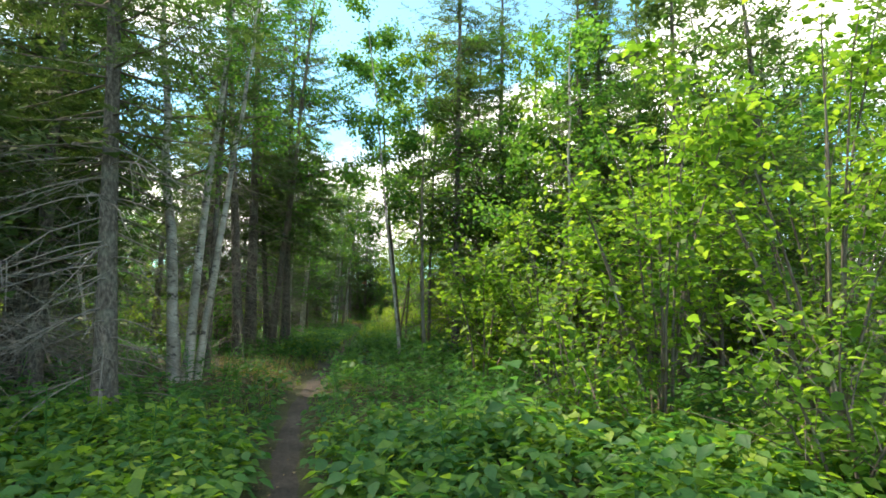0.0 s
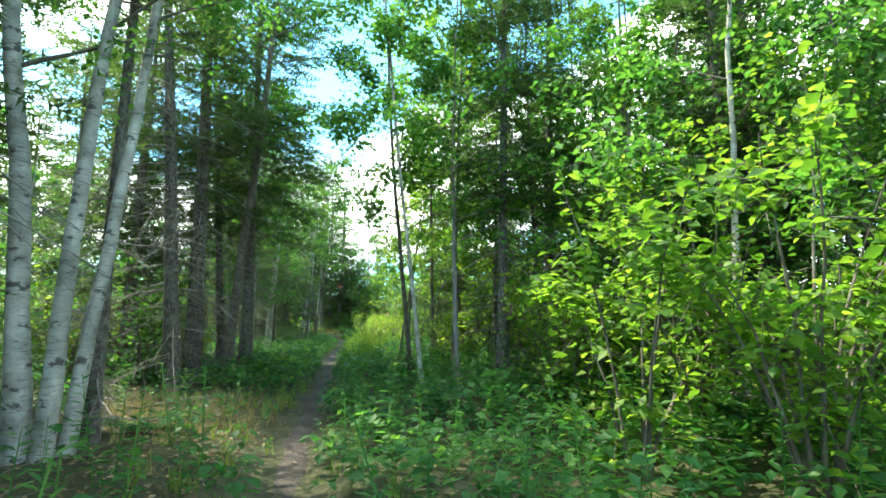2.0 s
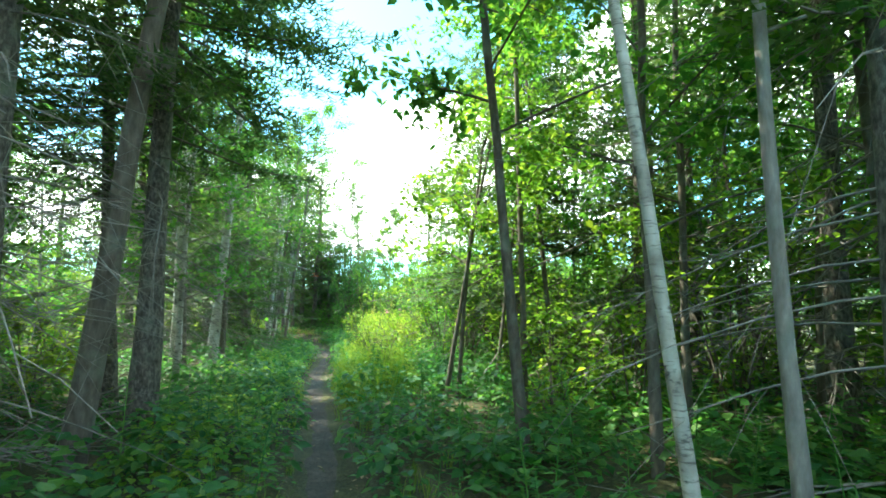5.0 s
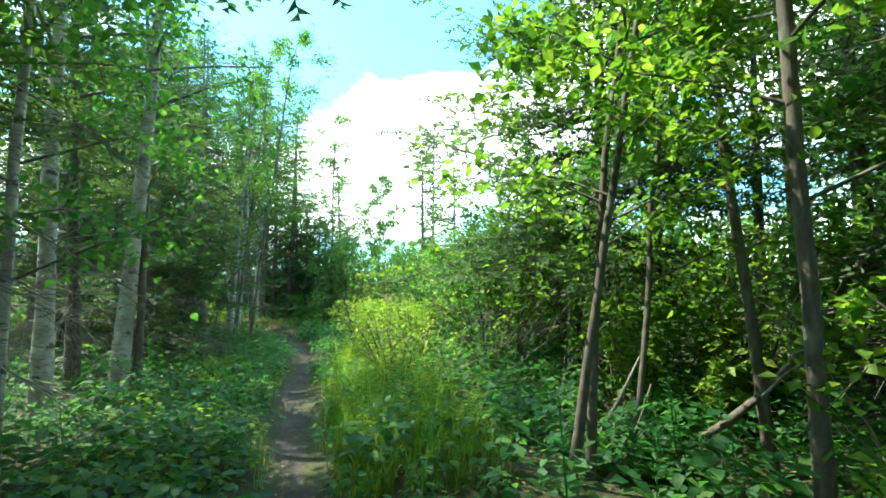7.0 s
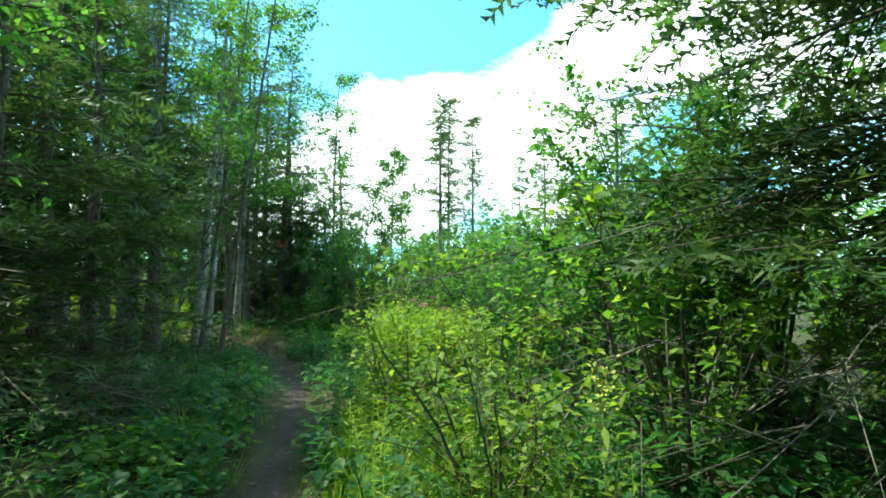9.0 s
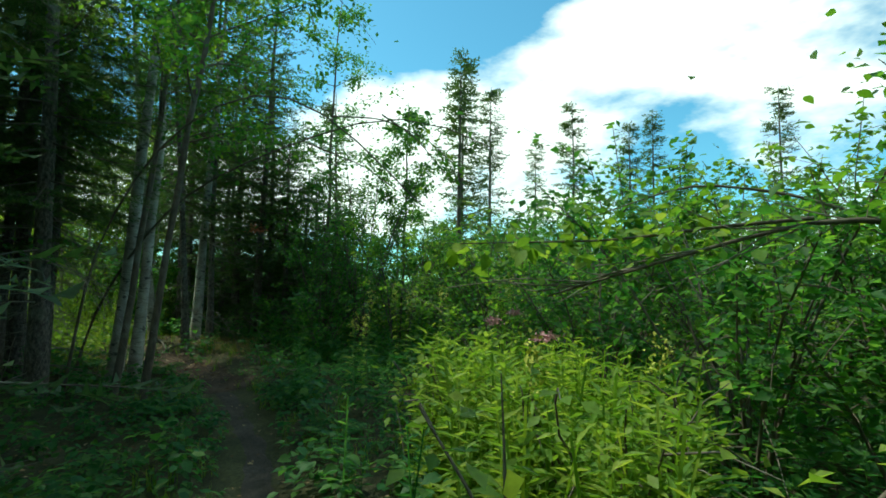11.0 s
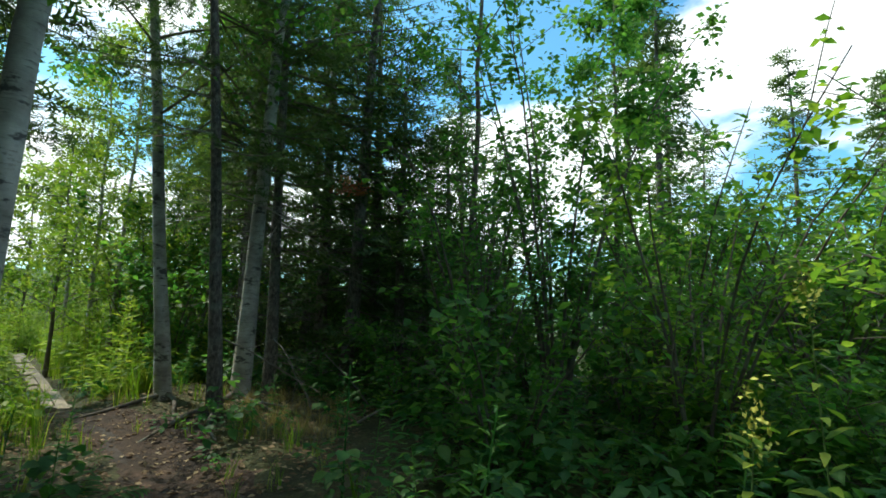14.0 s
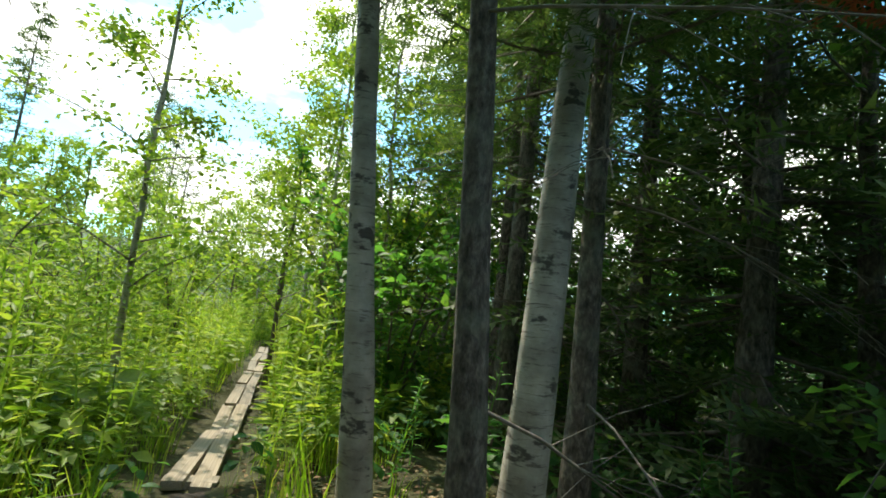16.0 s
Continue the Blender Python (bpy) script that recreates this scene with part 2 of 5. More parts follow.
def tube(points, radii, sides=8, flare=0.0, rough=0.0, rng=None):
    p = np.asarray(points, float)
    t = np.gradient(p, axis=0)
    t /= np.linalg.norm(t, axis=1)[:, None] + 1e-9
    ref = np.where(np.abs(t[:, 2:3]) > 0.9, np.array([[1.0, 0, 0]]), np.array([[0, 0, 1.0]]))
    a = np.cross(t, ref)
    a /= np.linalg.norm(a, axis=1)[:, None]
    b = np.cross(t, a)
    ang = np.arange(sides) * 2 * np.pi / sides
    r = np.asarray(radii, float)[:, None] * np.ones((1, sides))
    if rough and rng is not None:
        r = r * (1 + rng.normal(0, rough, r.shape))
    if flare:
        r[0] *= 1 + flare * (0.6 + 0.4 * np.cos(ang * 3 + 1))
        r[1] *= 1 + 0.3 * flare
    v = p[:, None] + r[:, :, None] * (np.cos(ang)[None, :, None] * a[:, None] + np.sin(ang)[None, :, None] * b[:, None])
    n = len(p)
    i = np.arange(n - 1)[:, None] * sides
    j = np.arange(sides)[None]
    k = (j + 1) % sides
    q = np.stack([i + j, i + k, i + sides + k, i + sides + j], -1).reshape(-1, 4)
    return v.reshape(-1, 3), [q]


def template(verts, *faces):
    return np.array(verts, float), [np.array(f) for f in faces]


LEAF_S = template([(0, 0, 0), (-0.33, 0.45, 0.09), (0, 1, -0.06), (0.33, 0.45, 0.09)], [(0, 3, 2), (0, 2, 1)])
LEAF_L = template([(0, 0, 0), (-0.30, 0.26, 0.07), (-0.31, 0.58, 0.06), (0, 1, -0.10), (0.31, 0.58, 0.06), (0.30, 0.26, 0.07), (0, 0.5, 0)],
                  [(0, 6, 2, 1), (0, 5, 4, 6)], [(6, 3, 2), (6, 4, 3)])
LEAF_LONG = template([(0, 0, 0), (-0.13, 0.35, 0.03), (-0.10, 0.7, 0.0), (0, 1, -0.16), (0.10, 0.7, 0.0), (0.13, 0.35, 0.03)], [(0, 5, 4, 1), (1, 4, 3, 2)])
LEAF_N = template([(0, 0, 0), (-0.115, 0.42, 0.03), (0, 1, -0.14), (0.115, 0.42, 0.03)], [(0, 3, 2), (0, 2, 1)])
BLADE = template([(-0.012, 0, 0), (0.012, 0, 0), (-0.009, 0.10, 0.55), (0.009, 0.10, 0.55), (0, 0.42, 0.95)], [(0, 1, 3, 2)], [(2, 3, 4)])


def needle_twig(n, seed, width):
    rng = np.random.default_rng(seed)
    v, f = [], []
    for i in range(n):
        y = (i + 0.5) / n
        side = 1 if i % 2 else -1
        ln = 0.36 * (1 - 0.35 * y)
        up = rng.uniform(-0.10, 0.16)
        d = np.array([side * ln * 0.8, ln * 0.62, up])
        w = np.array([0.0, width, 0.0])
        o = np.array([0, y * 0.9, 0])
        v += [o - w * 0.5, o + w * 0.6, o + d]
        f.append((3 * i, 3 * i + 1, 3 * i + 2))
    k = len(v)
    v += [(-0.02, 0, 0), (0.02, 0, 0), (0, 1.15, 0.03)]
    f.append((k, k + 1, k + 2))
    return template(v, f)


TWIG_NEAR = needle_twig(7, 1, 0.15)
TWIG_FAR = needle_twig(6, 2, 0.2)
TWIG_FINE = needle_twig(10, 3, 0.085)


def frames(d, n):
    """Rotations with y along d and z near n."""
    d = d / (np.linalg.norm(d, axis=1)[:, None] + 1e-9)
    x = np.cross(d, n)
    x /= np.linalg.norm(x, axis=1)[:, None] + 1e-9
    return np.stack([x, d, np.cross(x, d)], -1)


def strew(tmpl, pos, rot, size):
    tv, tf = tmpl
    v = np.einsum("nij,kj->nki", rot, tv) * np.asarray(size).reshape(-1, 1, 1) + pos[:, None]
    k = len(tv)
    off = (np.arange(len(pos)) * k)[:, None, None]
    return v.reshape(-1, 3), [(f[None] + off).reshape(-1, f.shape[1]) for f in tf]


def jitter_up(rng, n, amount):
    v = rng.normal(0, amount, (n, 3))
    v[:, 2] = 1
    return v


# ---------------------------------------------------------------- plants
def trunk_line(x, y, h, lean, rng, wob=0.05, n=14, z0=None):
    s = np.linspace(0, 1, n)
    z = gz(x, y) - 0.06 if z0 is None else z0
    bend = np.cumsum(rng.normal(0, wob, (n, 2)), axis=0) * s[:, None]
    return np.stack([x + lean[0] * s * h + bend[:, 0], y + lean[1] * s * h + bend[:, 1], z + s * h], 1)


def at_height(line, f):
    i = f * (len(line) - 1)
    a = int(min(i, len(line) - 2))
    return line[a] + (line[a + 1] - line[a]) * (i - a)


def thing(name, x, y, label, category, group=""):
    e = new(name)
    e.location = (x, y, gz(x, y))
    e.empty_display_size = 0.2
    return tagged(e, label, category, group)


def settle(e):
    """Parts are built in world places; the parent stands at its base."""
    inv = Matrix.Translation(-e.location)
    for o in e.children_recursive:
        if o.parent == e:
            o.data.transform(inv)


def joined(bag, name, material, parent, label=""):
    """The fine rest of a plant: too many and too thin to count."""
    return tagged(bag.out(name, material, parent, label), kind="stuff")


def spruce(x, y, h, r, lean=(0, 0), live=0.35, spread=1.5, seed=0, near=True, dead=26, density=1.0, label="", name="spruce_tree", group="spruces along the trail", fine=False):
    rng = np.random.default_rng(seed + 1000)
    e = thing(name, x, y, label or "dark green spruce with grey scaly trunk on the forest floor", "tree", group)
    line = trunk_line(x, y, h, lean, rng, 0.012)
    s = np.linspace(0, 1, len(line))
    b = Bag()
    b.add(*tube(line, r * (1 - s) ** 0.8 + 0.008, 10 if near else 6, 0.5, 0.03, rng))
    b.out("trunk", M_SPRUCE_BARK, e, smooth=True)
    wood = Bag()
    tp, td, ts = [], [], []
    step, seg, gap = (0.30, 0.145, 0.125) if fine else (0.30, 0.21, 0.17) if near else (0.42, 0.34, 0.30)
    z = live * h
    while z < h * 0.985:
        u = (z / h - live) / (1 - live)
        ln0 = spread * (1 - u) ** 0.75 * (0.6 + 0.4 * min(1, u * 5)) + 0.15
        for k in range(5):
            az = rng.uniform(0, 2 * np.pi)
            ln = ln0 * rng.uniform(0.55, 1.15)
            out = np.array([math.cos(az), math.sin(az), 0])
            p0 = at_height(line, min(0.999, (z + rng.uniform(-0.15, 0.15)) / h))
            q = np.linspace(0, 1, 5)
            sag = rng.uniform(0.3, 0.6) * (1 - u)
            fall = lambda v: (-sag * v ** 1.3 + 0.24 * v ** 3 + 0.25 * u * v) * ln
            br = p0 + out * (q * ln)[:, None] + np.array([0, 0, 1]) * fall(q)[:, None]
            if near or k < 2:
                wood.add(*tube(br if fine else br[::2], 0.013 * (1 - (q if fine else q[::2])) + 0.003, 3))
            side = np.array([-out[1], out[0], 0])
            for qq in np.linspace(0.15, 1.0, max(3, int(ln / gap))):
                base = p0 + out * qq * ln + np.array([0, 0, fall(qq)])
                lt = (0.16 + 0.36 * ln * (1 - qq)) * rng.uniform(0.6, 1.1)
                for sg in (-1, 1):
                    d = out * 0.75 + side * sg * rng.uniform(0.5, 1.0) + np.array([0, 0, rng.uniform(-0.5, 0.05)])
                    d /= np.linalg.norm(d)
                    for w in range(max(1, int(round(lt / (seg * 0.8))))):
                        tp.append(base + d * (w * seg * 0.8))
                        td.append(d + rng.normal(0, 0.15, 3))
                        ts.append(seg * rng.uniform(0.9, 1.5))
        z += step / density * (0.7 + 0.6 * rng.random())
    joined(wood, "boughwork", M_TWIG, e)
    tp, td = np.array(tp), np.array(td)
    v, f = strew(TWIG_FINE if fine else TWIG_NEAR if near else TWIG_FAR, tp, frames(td, jitter_up(rng, len(tp), 0.45)), np.array(ts))
    tagged(piece("crown", v, f, M_NEEDLE, e, "dense green needle sprays"), kind="stuff")
    rest = Bag()
    for i in range(dead):
        zz = rng.uniform(0.25, max(live * h * 1.15, 0.6))
        az = rng.uniform(0, 2 * np.pi)
        ln = rng.uniform(0.4, 1.0) * spread * 0.9
        out = np.array([math.cos(az), math.sin(az), 0])
        p0 = at_height(line, zz / h)
        if off_trail(*(p0 + out * ln)[:2])[0] < 0.75:
            continue
        q = np.linspace(0, 1, 5)
        br = p0 + out * (q * ln)[:, None] + np.array([0, 0, 1]) * ((-0.4 * q ** 1.4 + rng.uniform(-0.15, 0.25) * q) * ln)[:, None] + np.cumsum(rng.normal(0, 0.015, (5, 3)), axis=0)
        br[:, 2] = np.maximum(br[:, 2], line[0, 2] + 0.12)
        own = Bag() if near and i < 22 else rest
        own.add(*tube(br, 0.0065 * (1 - q) + 0.0022, 4))
        for w in range(12 if own is not rest else 5):
            st = at_height(br, rng.uniform(0.25, 0.95))
            d = out + rng.normal(0, 0.6, 3) + np.array([0, 0, -0.25])
            l2 = ln * rng.uniform(0.15, 0.4)
            own.add(*tube(np.stack([st, st + d * l2 * 0.5, st + d * l2 + (0, 0, -0.05)]), (0.003, 0.0022, 0.0014), 3))
        if own is not rest:
            own.out("dead_branch", M_DEAD, e, "bare grey dead branch")
    if rest.n:
        joined(rest, "dead_brushwood", M_DEAD, e, "bare grey dead twigs")
    settle(e)
    return e


def broadleaf(x, y, h, r, lean=(0, 0), first=0.35, spread=1.6, leaves=2600, size=0.07, bark=None, leaf=None, seed=0, limbs=16, sides=10, big=False,
              label="", name="birch_tree", category="tree", group="birches along the trail", wob=0.04, hang=0.5, up=0.5):
    rng = np.random.default_rng(seed + 5000)
    e = thing(name, x, y, label or "slender birch with pale peeling bark and green leaves", category, group)
    line = trunk_line(x, y, h, lean, rng, wob)
    s = np.linspace(0, 1, len(line))
    b = Bag()
    b.add(*tube(line, r * (1 - s) ** 0.7 + 0.006, sides, 0.35, 0.03, rng))
    b.out("trunk", bark or M_BIRCH_BARK, e, smooth=True)
    wood = Bag()
    tips = []
    for i in range(limbs):
        f = first + (0.98 - first) * ((i + rng.random()) / limbs)
        az = i * 2.4 + rng.uniform(-0.5, 0.5)
        u = (f - first) / (1 - first)
        ln = spread * (1 - 0.65 * u) * rng.uniform(0.6, 1.15)
        out = np.array([math.cos(az), math.sin(az), 0])
        q = np.linspace(0, 1, 7)
        p0 = at_height(line, f)
        br = p0 + out * (q * ln)[:, None] + np.array([0, 0, 1]) * ((up * q - 0.35 * hang * q ** 2) * ln)[:, None] + np.cumsum(rng.normal(0, 0.025 * ln, (7, 3)), axis=0) * q[:, None]
        r0 = max(0.004, r * 0.35 * (1 - 0.6 * f))
        lb = Bag() if sides >= 10 else wood
        lb.add(*(tube(br, r0 * (1 - q) + 0.003, 4) if sides >= 10 else tube(br[::2], r0 * (1 - q[::2]) + 0.003, 3)))
        if lb is not wood:
            lb.out("limb", bark if bark and bark is not M_BIRCH_BARK else M_TWIG, e)
        for w in range(6):
            st = at_height(br, rng.uniform(0.25, 1.0))
            d = out * 0.7 + rng.normal(0, 0.6, 3) + np.array([0, 0, 0.1 - 0.5 * hang])
            l2 = ln * rng.uniform(0.2, 0.45)
            tw = np.stack([st, st + d * l2 * 0.5, st + d * l2 + np.array([0, 0, -0.12 * hang * l2])])
            if sides >= 10 or w < 1:
                wood.add(*tube(tw, (0.005, 0.0035, 0.002), 3))
            tips.append(tw)
        tips.append(br[3:6])
    joined(wood, "twigwork", M_TWIG, e)
    tips = np.array(tips)
    n = leaves
    k = rng.integers(0, len(tips), n)
    a = rng.random(n) * 1.9
    seg = np.minimum(a.astype(int), 1)
    fr = (a - seg)[:, None]
    pos = tips[k, seg] * (1 - fr) + tips[k, seg + 1] * fr + rng.normal(0, 0.055 + 0.02 * spread, (n, 3))
    d = rng.normal(0, 1, (n, 3))
    d[:, 2] = -hang * 0.9 + rng.normal(0, 0.35, n)
    v, fc = strew(LEAF_L if big else LEAF_S, pos, frames(d, jitter_up(rng, n, 0.6)), size * rng.uniform(0.6, 1.25, n))
    tagged(piece("crown", v, fc, leaf or M_BIRCH, e, "loose crown of small green leaves"), kind="stuff")
    settle(e)
    return e


def shrub(x, y, h, width, stems=9, leaves=1500, size=0.08, leaf=None, seed=0, big=True, label="", name="alder_shrub", low=0.2, category="shrub", group="shrubs beside the trail"):
    rng = np.random.default_rng(seed + 9000)
    e = thing(name, x, y, label or "leafy green alder shrub with thin stems", category, group)
    z0 = gz(x, y) - 0.05
    wood = Bag()
    segs = []
    for i in range(stems):
        az = i * 2.4 + rng.uniform(-0.6, 0.6)
        out = np.array([math.cos(az), math.sin(az), 0])
        hh = h * rng.uniform(0.6, 1.05)
        ww = width * rng.uniform(0.25, 1.0)
        q = np.linspace(0, 1, 8)
        st = np.array([x, y, z0]) + out * (0.08 + ww * q ** 1.5)[:, None] + np.array([0, 0, 1]) * (hh * (q - 0.12 * q ** 3))[:, None] + np.cumsum(rng.normal(0, 0.03, (8, 3)), axis=0) * q[:, None]
        sb = Bag()
        sb.add(*tube(st, 0.013 * (1 - q) * (h / 2.5) ** 0.5 + 0.003, 5))
        sb.out("stem", M_TWIG, e)
        for w in range(9):
            qq = rng.uniform(low, 1.0)
            s0 = at_height(st, qq)
            d = out * 0.3 + rng.normal(0, 0.7, 3) + np.array([0, 0, 0.25])
            l2 = (0.25 + 0.28 * width) * rng.uniform(0.4, 1.1) * (1.1 - 0.5 * qq)
            tw = np.stack([s0, s0 + d * l2 * 0.5, s0 + d * l2 + np.array([0, 0, -0.08])])
            wood.add(*tube(tw, (0.005, 0.0035, 0.002), 3))
            segs.append(tw)
        segs.append(st[5:8])
    joined(wood, "twigwork", M_TWIG, e)
    segs = np.array(segs)
    n = leaves
    k = rng.integers(0, len(segs), n)
    a = rng.random(n) * 1.98
    sg = np.minimum(a.astype(int), 1)
    fr = (a - sg)[:, None]
    pos = segs[k, sg] * (1 - fr) + segs[k, sg + 1] * fr + rng.normal(0, 0.05, (n, 3))
    pos[:, 2] = np.maximum(pos[:, 2], z0 + 0.12)
    d = rng.normal(0, 1, (n, 3))
    d[:, 2] = rng.normal(-0.25, 0.35, n)
    v, fc = strew(LEAF_L if big else LEAF_S, pos, frames(d, jitter_up(rng, n, 0.45)), size * rng.uniform(0.55, 1.3, n))
    tagged(piece("foliage", v, fc, leaf or M_ALDER, e, "broad green leaves"), kind="stuff")
    settle(e)
    return e


def plant_template(kind, seed):
    """One small plant, one metre tall, as a template of several leaves."""
    rng = np.random.default_rng(seed)
    if kind in ("broad", "plain"):
        n = 17
        z = rng.uniform(0.35, 1.0, n)
        az = rng.uniform(0, 2 * np.pi, n)
        rad = rng.uniform(0.02, 0.45, n)
        pos = np.stack([np.cos(az) * rad, np.sin(az) * rad, z * (1 - 0.35 * rad)], 1)
        d = np.stack([np.cos(az), np.sin(az), rng.normal(-0.25, 0.25, n)], 1)
        v, f = strew(LEAF_L if kind == "broad" else LEAF_S, pos, frames(d, jitter_up(rng, n, 0.3)), rng.uniform(0.17, 0.32, n))
    elif kind == "tall":
        n = 30
        z = np.linspace(0.12, 1.0, n)
        az = np.arange(n) * 2.4 + rng.normal(0, 0.3, n)
        pos = np.stack([np.zeros(n), np.zeros(n), z], 1) + rng.normal(0, 0.01, (n, 3))
        d = np.stack([np.cos(az), np.sin(az), 0.55 - 0.5 * (1 - z) + rng.normal(0, 0.15, n)], 1)
        v, f = strew(LEAF_N, pos, frames(d, jitter_up(rng, n, 0.25)), 0.16 * (1.15 - 0.6 * z) * rng.uniform(0.8, 1.3, n))
        sv = np.array([(-0.008, 0, 0), (0.008, 0, 0), (0.005, 0.005, 1), (-0.005, 0.005, 1)])
        f = f + [np.array([[0, 1, 2, 3]]) + len(v)]
        v = np.vstack([v, sv])
    elif kind == "fern":
        vs, fs, k0 = [], [], 0
        for i in range(6):
            az = i * 1.05 + rng.uniform(-0.2, 0.2)
            out = np.array([math.cos(az), math.sin(az), 0])
            side = np.array([-out[1], out[0], 0])
            q = np.linspace(0.15, 1, 12)
            mid = out * (q * 0.9)[:, None] + np.array([0, 0, 1]) * (0.75 * q - 0.45 * q ** 2.4)[:, None]
            for sg in (-1, 1):
                d = side * sg + out * 0.35 + np.array([0, 0, -0.1])
                a, b = strew(LEAF_LONG, mid, frames(np.tile(d, (12, 1)), jitter_up(rng, 12, 0.1)), 0.34 * np.sin(np.clip(q, 0, 0.97) * np.pi) ** 0.7 + 0.03)
                vs.append(a)
                fs += [t + k0 for t in b]
                k0 += len(a)
        v, f = np.vstack(vs), [np.vstack(fs)]
    else:
        n = 14
        az = rng.uniform(0, 2 * np.pi, n)
        rot = np.stack([np.stack([np.cos(az), -np.sin(az), 0 * az], 1), np.stack([np.sin(az), np.cos(az), 0 * az], 1), np.stack([0 * az, 0 * az, 1 + 0 * az], 1)], 1)
        pos = np.c_[rng.normal(0, 0.10, (n, 2)), np.zeros(n)]
        v, f = strew(BLADE, pos, rot, rng.uniform(0.5, 1.1, n))
    return v, f


def carpet(name, kind, material, xy, heights, label, category, seed, variants=5):
    """Many small plants that nobody could count, as one part of the ground cover."""
    rng = np.random.default_rng(seed)
    b = Bag()
    pick = rng.integers(0, variants, len(xy))
    z = ground_z(xy[:, 0], xy[:, 1])
    for k in range(variants):
        s = pick == k
        m = int(s.sum())
        if not m:
            continue
        az = rng.uniform(0, 2 * np.pi, m)
        c, sn = np.cos(az), np.sin(az)
        o, i1 = np.zeros(m), np.ones(m)
        tx, ty = rng.normal(0, 0.12, m), rng.normal(0, 0.12, m)
        rot = np.stack([np.stack([c, -sn, tx], 1), np.stack([sn, c, ty], 1), np.stack([o, o, i1], 1)], 1)
        b.add(*strew(plant_template(kind, seed * 10 + k), np.c_[xy[s], z[s] - 0.01], rot, heights[s]))
    ob = b.out(name, material)
    return tagged(ob, label, category, kind="stuff")


def sow(n, x0, x1, y0, y1, seed, keep=None):
    rng = np.random.default_rng(seed)
    xy = np.c_[rng.uniform(x0, x1, n), rng.uniform(y0, y1, n)]
    d = off_trail(xy[:, 0], xy[:, 1])
    return xy[keep(xy[:, 0], xy[:, 1], d, rng)] if keep else xy

# ================================================================ the place
# ---------------------------------------------------------------- ground, trail, hill
def axis(lo, hi, far):
    near = np.arange(lo, hi + 0.01, 0.22)
    out = np.geomspace(0.5, far, 16)
    return np.r_[(lo - out)[::-1], near, hi + out]


GX, GY = axis(-16, 8, 380), axis(-4, 46, 380)
gxx, gyy = np.meshgrid(GX, GY, indexing="ij")
gzz = ground_z(gxx.ravel(), gyy.ravel())
ni, nj = gxx.shape
ii, jj = np.meshgrid(np.arange(ni - 1), np.arange(nj - 1), indexing="ij")
a = (ii * nj + jj).ravel()
ground = piece("ground", np.c_[gxx.ravel(), gyy.ravel(), gzz], [np.stack([a, a + nj, a + nj + 1, a + 1], 1)], M_GROUND, smooth=True)
tagged(ground, "uneven forest floor of dark soil, needles and old leaves", "ground", kind="structure")


def ribbon(name, line, half, lift, material, label, category, seed):
    rng = np.random.default_rng(seed)
    t = np.gradient(line, axis=0)
    t /= np.linalg.norm(t, axis=1)[:, None]
    nrm = np.stack([-t[:, 1], t[:, 0]], 1)
    cols = np.linspace(-1, 1, 9)
    edge_l = half * (1 + 0.25 * np.sin(np.arange(len(line)) * 0.9) + rng.normal(0, 0.10, len(line)))
    edge_r = half * (1 + 0.25 * np.sin(np.arange(len(line)) * 0.7 + 2) + rng.normal(0, 0.10, len(line)))
    v = []
    for c in cols:
        w = (edge_l if c < 0 else edge_r) * c
        p = line + nrm * w[:, None]
        z = ground_z(p[:, 0], p[:, 1]) + lift * (1 - abs(c) ** 3) - 0.02 * abs(c) ** 3 + rng.normal(0, 0.004, len(line))
        v.append(np.c_[p, z])
    v = np.stack(v, 1)
    n, m = v.shape[:2]
    i, j = np.meshgrid(np.arange(n - 1), np.arange(m - 1), indexing="ij")
    k = (i * m + j).ravel()
    ob = piece(name, v.reshape(-1, 3), [np.stack([k, k + 1, k + m + 1, k + m], 1)], material, smooth=True)
    return tagged(ob, label, category, kind="structure")


ribbon("trail", TRAIL_LINE, 0.16, 0.012, M_TRAIL, "narrow trodden footpath of bare brown earth with leaf bits", "footpath", 3)
ribbon("bare_soil", dense([(-4.4, 28.0), (-5.2, 29.5), (-5.9, 30.5), (-6.5, 31.1), (-7.2, 31.5)], 0.2), 0.5, 0.015, M_NEEDLES,
       "bare reddish brown earth around the tree roots", "ground", 4)

# low wooded hill far off
hrng = np.random.default_rng(77)
az = np.linspace(0, 2 * np.pi, 140)
rings = []
for rad, hh in ((150, -1.0), (160, 7.0), (175, 11.0), (200, 14.0)):
    z = hh * (0.7 + 0.3 * np.sin(az * 3 + 0.5) + hrng.normal(0, 0.05, len(az)))
    rings.append(np.c_[np.cos(az) * rad - 4, np.sin(az) * rad + 20, z])
hv = np.stack(rings)
m = len(az)
k = (np.arange(3)[:, None] * m + np.arange(m - 1)[None]).ravel()
tagged(piece("backdrop", hv.reshape(-1, 3), [np.stack([k, k + 1, k + m + 1, k + m], 1)], M_HILL, smooth=True), "low wooded hills along the far horizon", "hill", kind="structure")

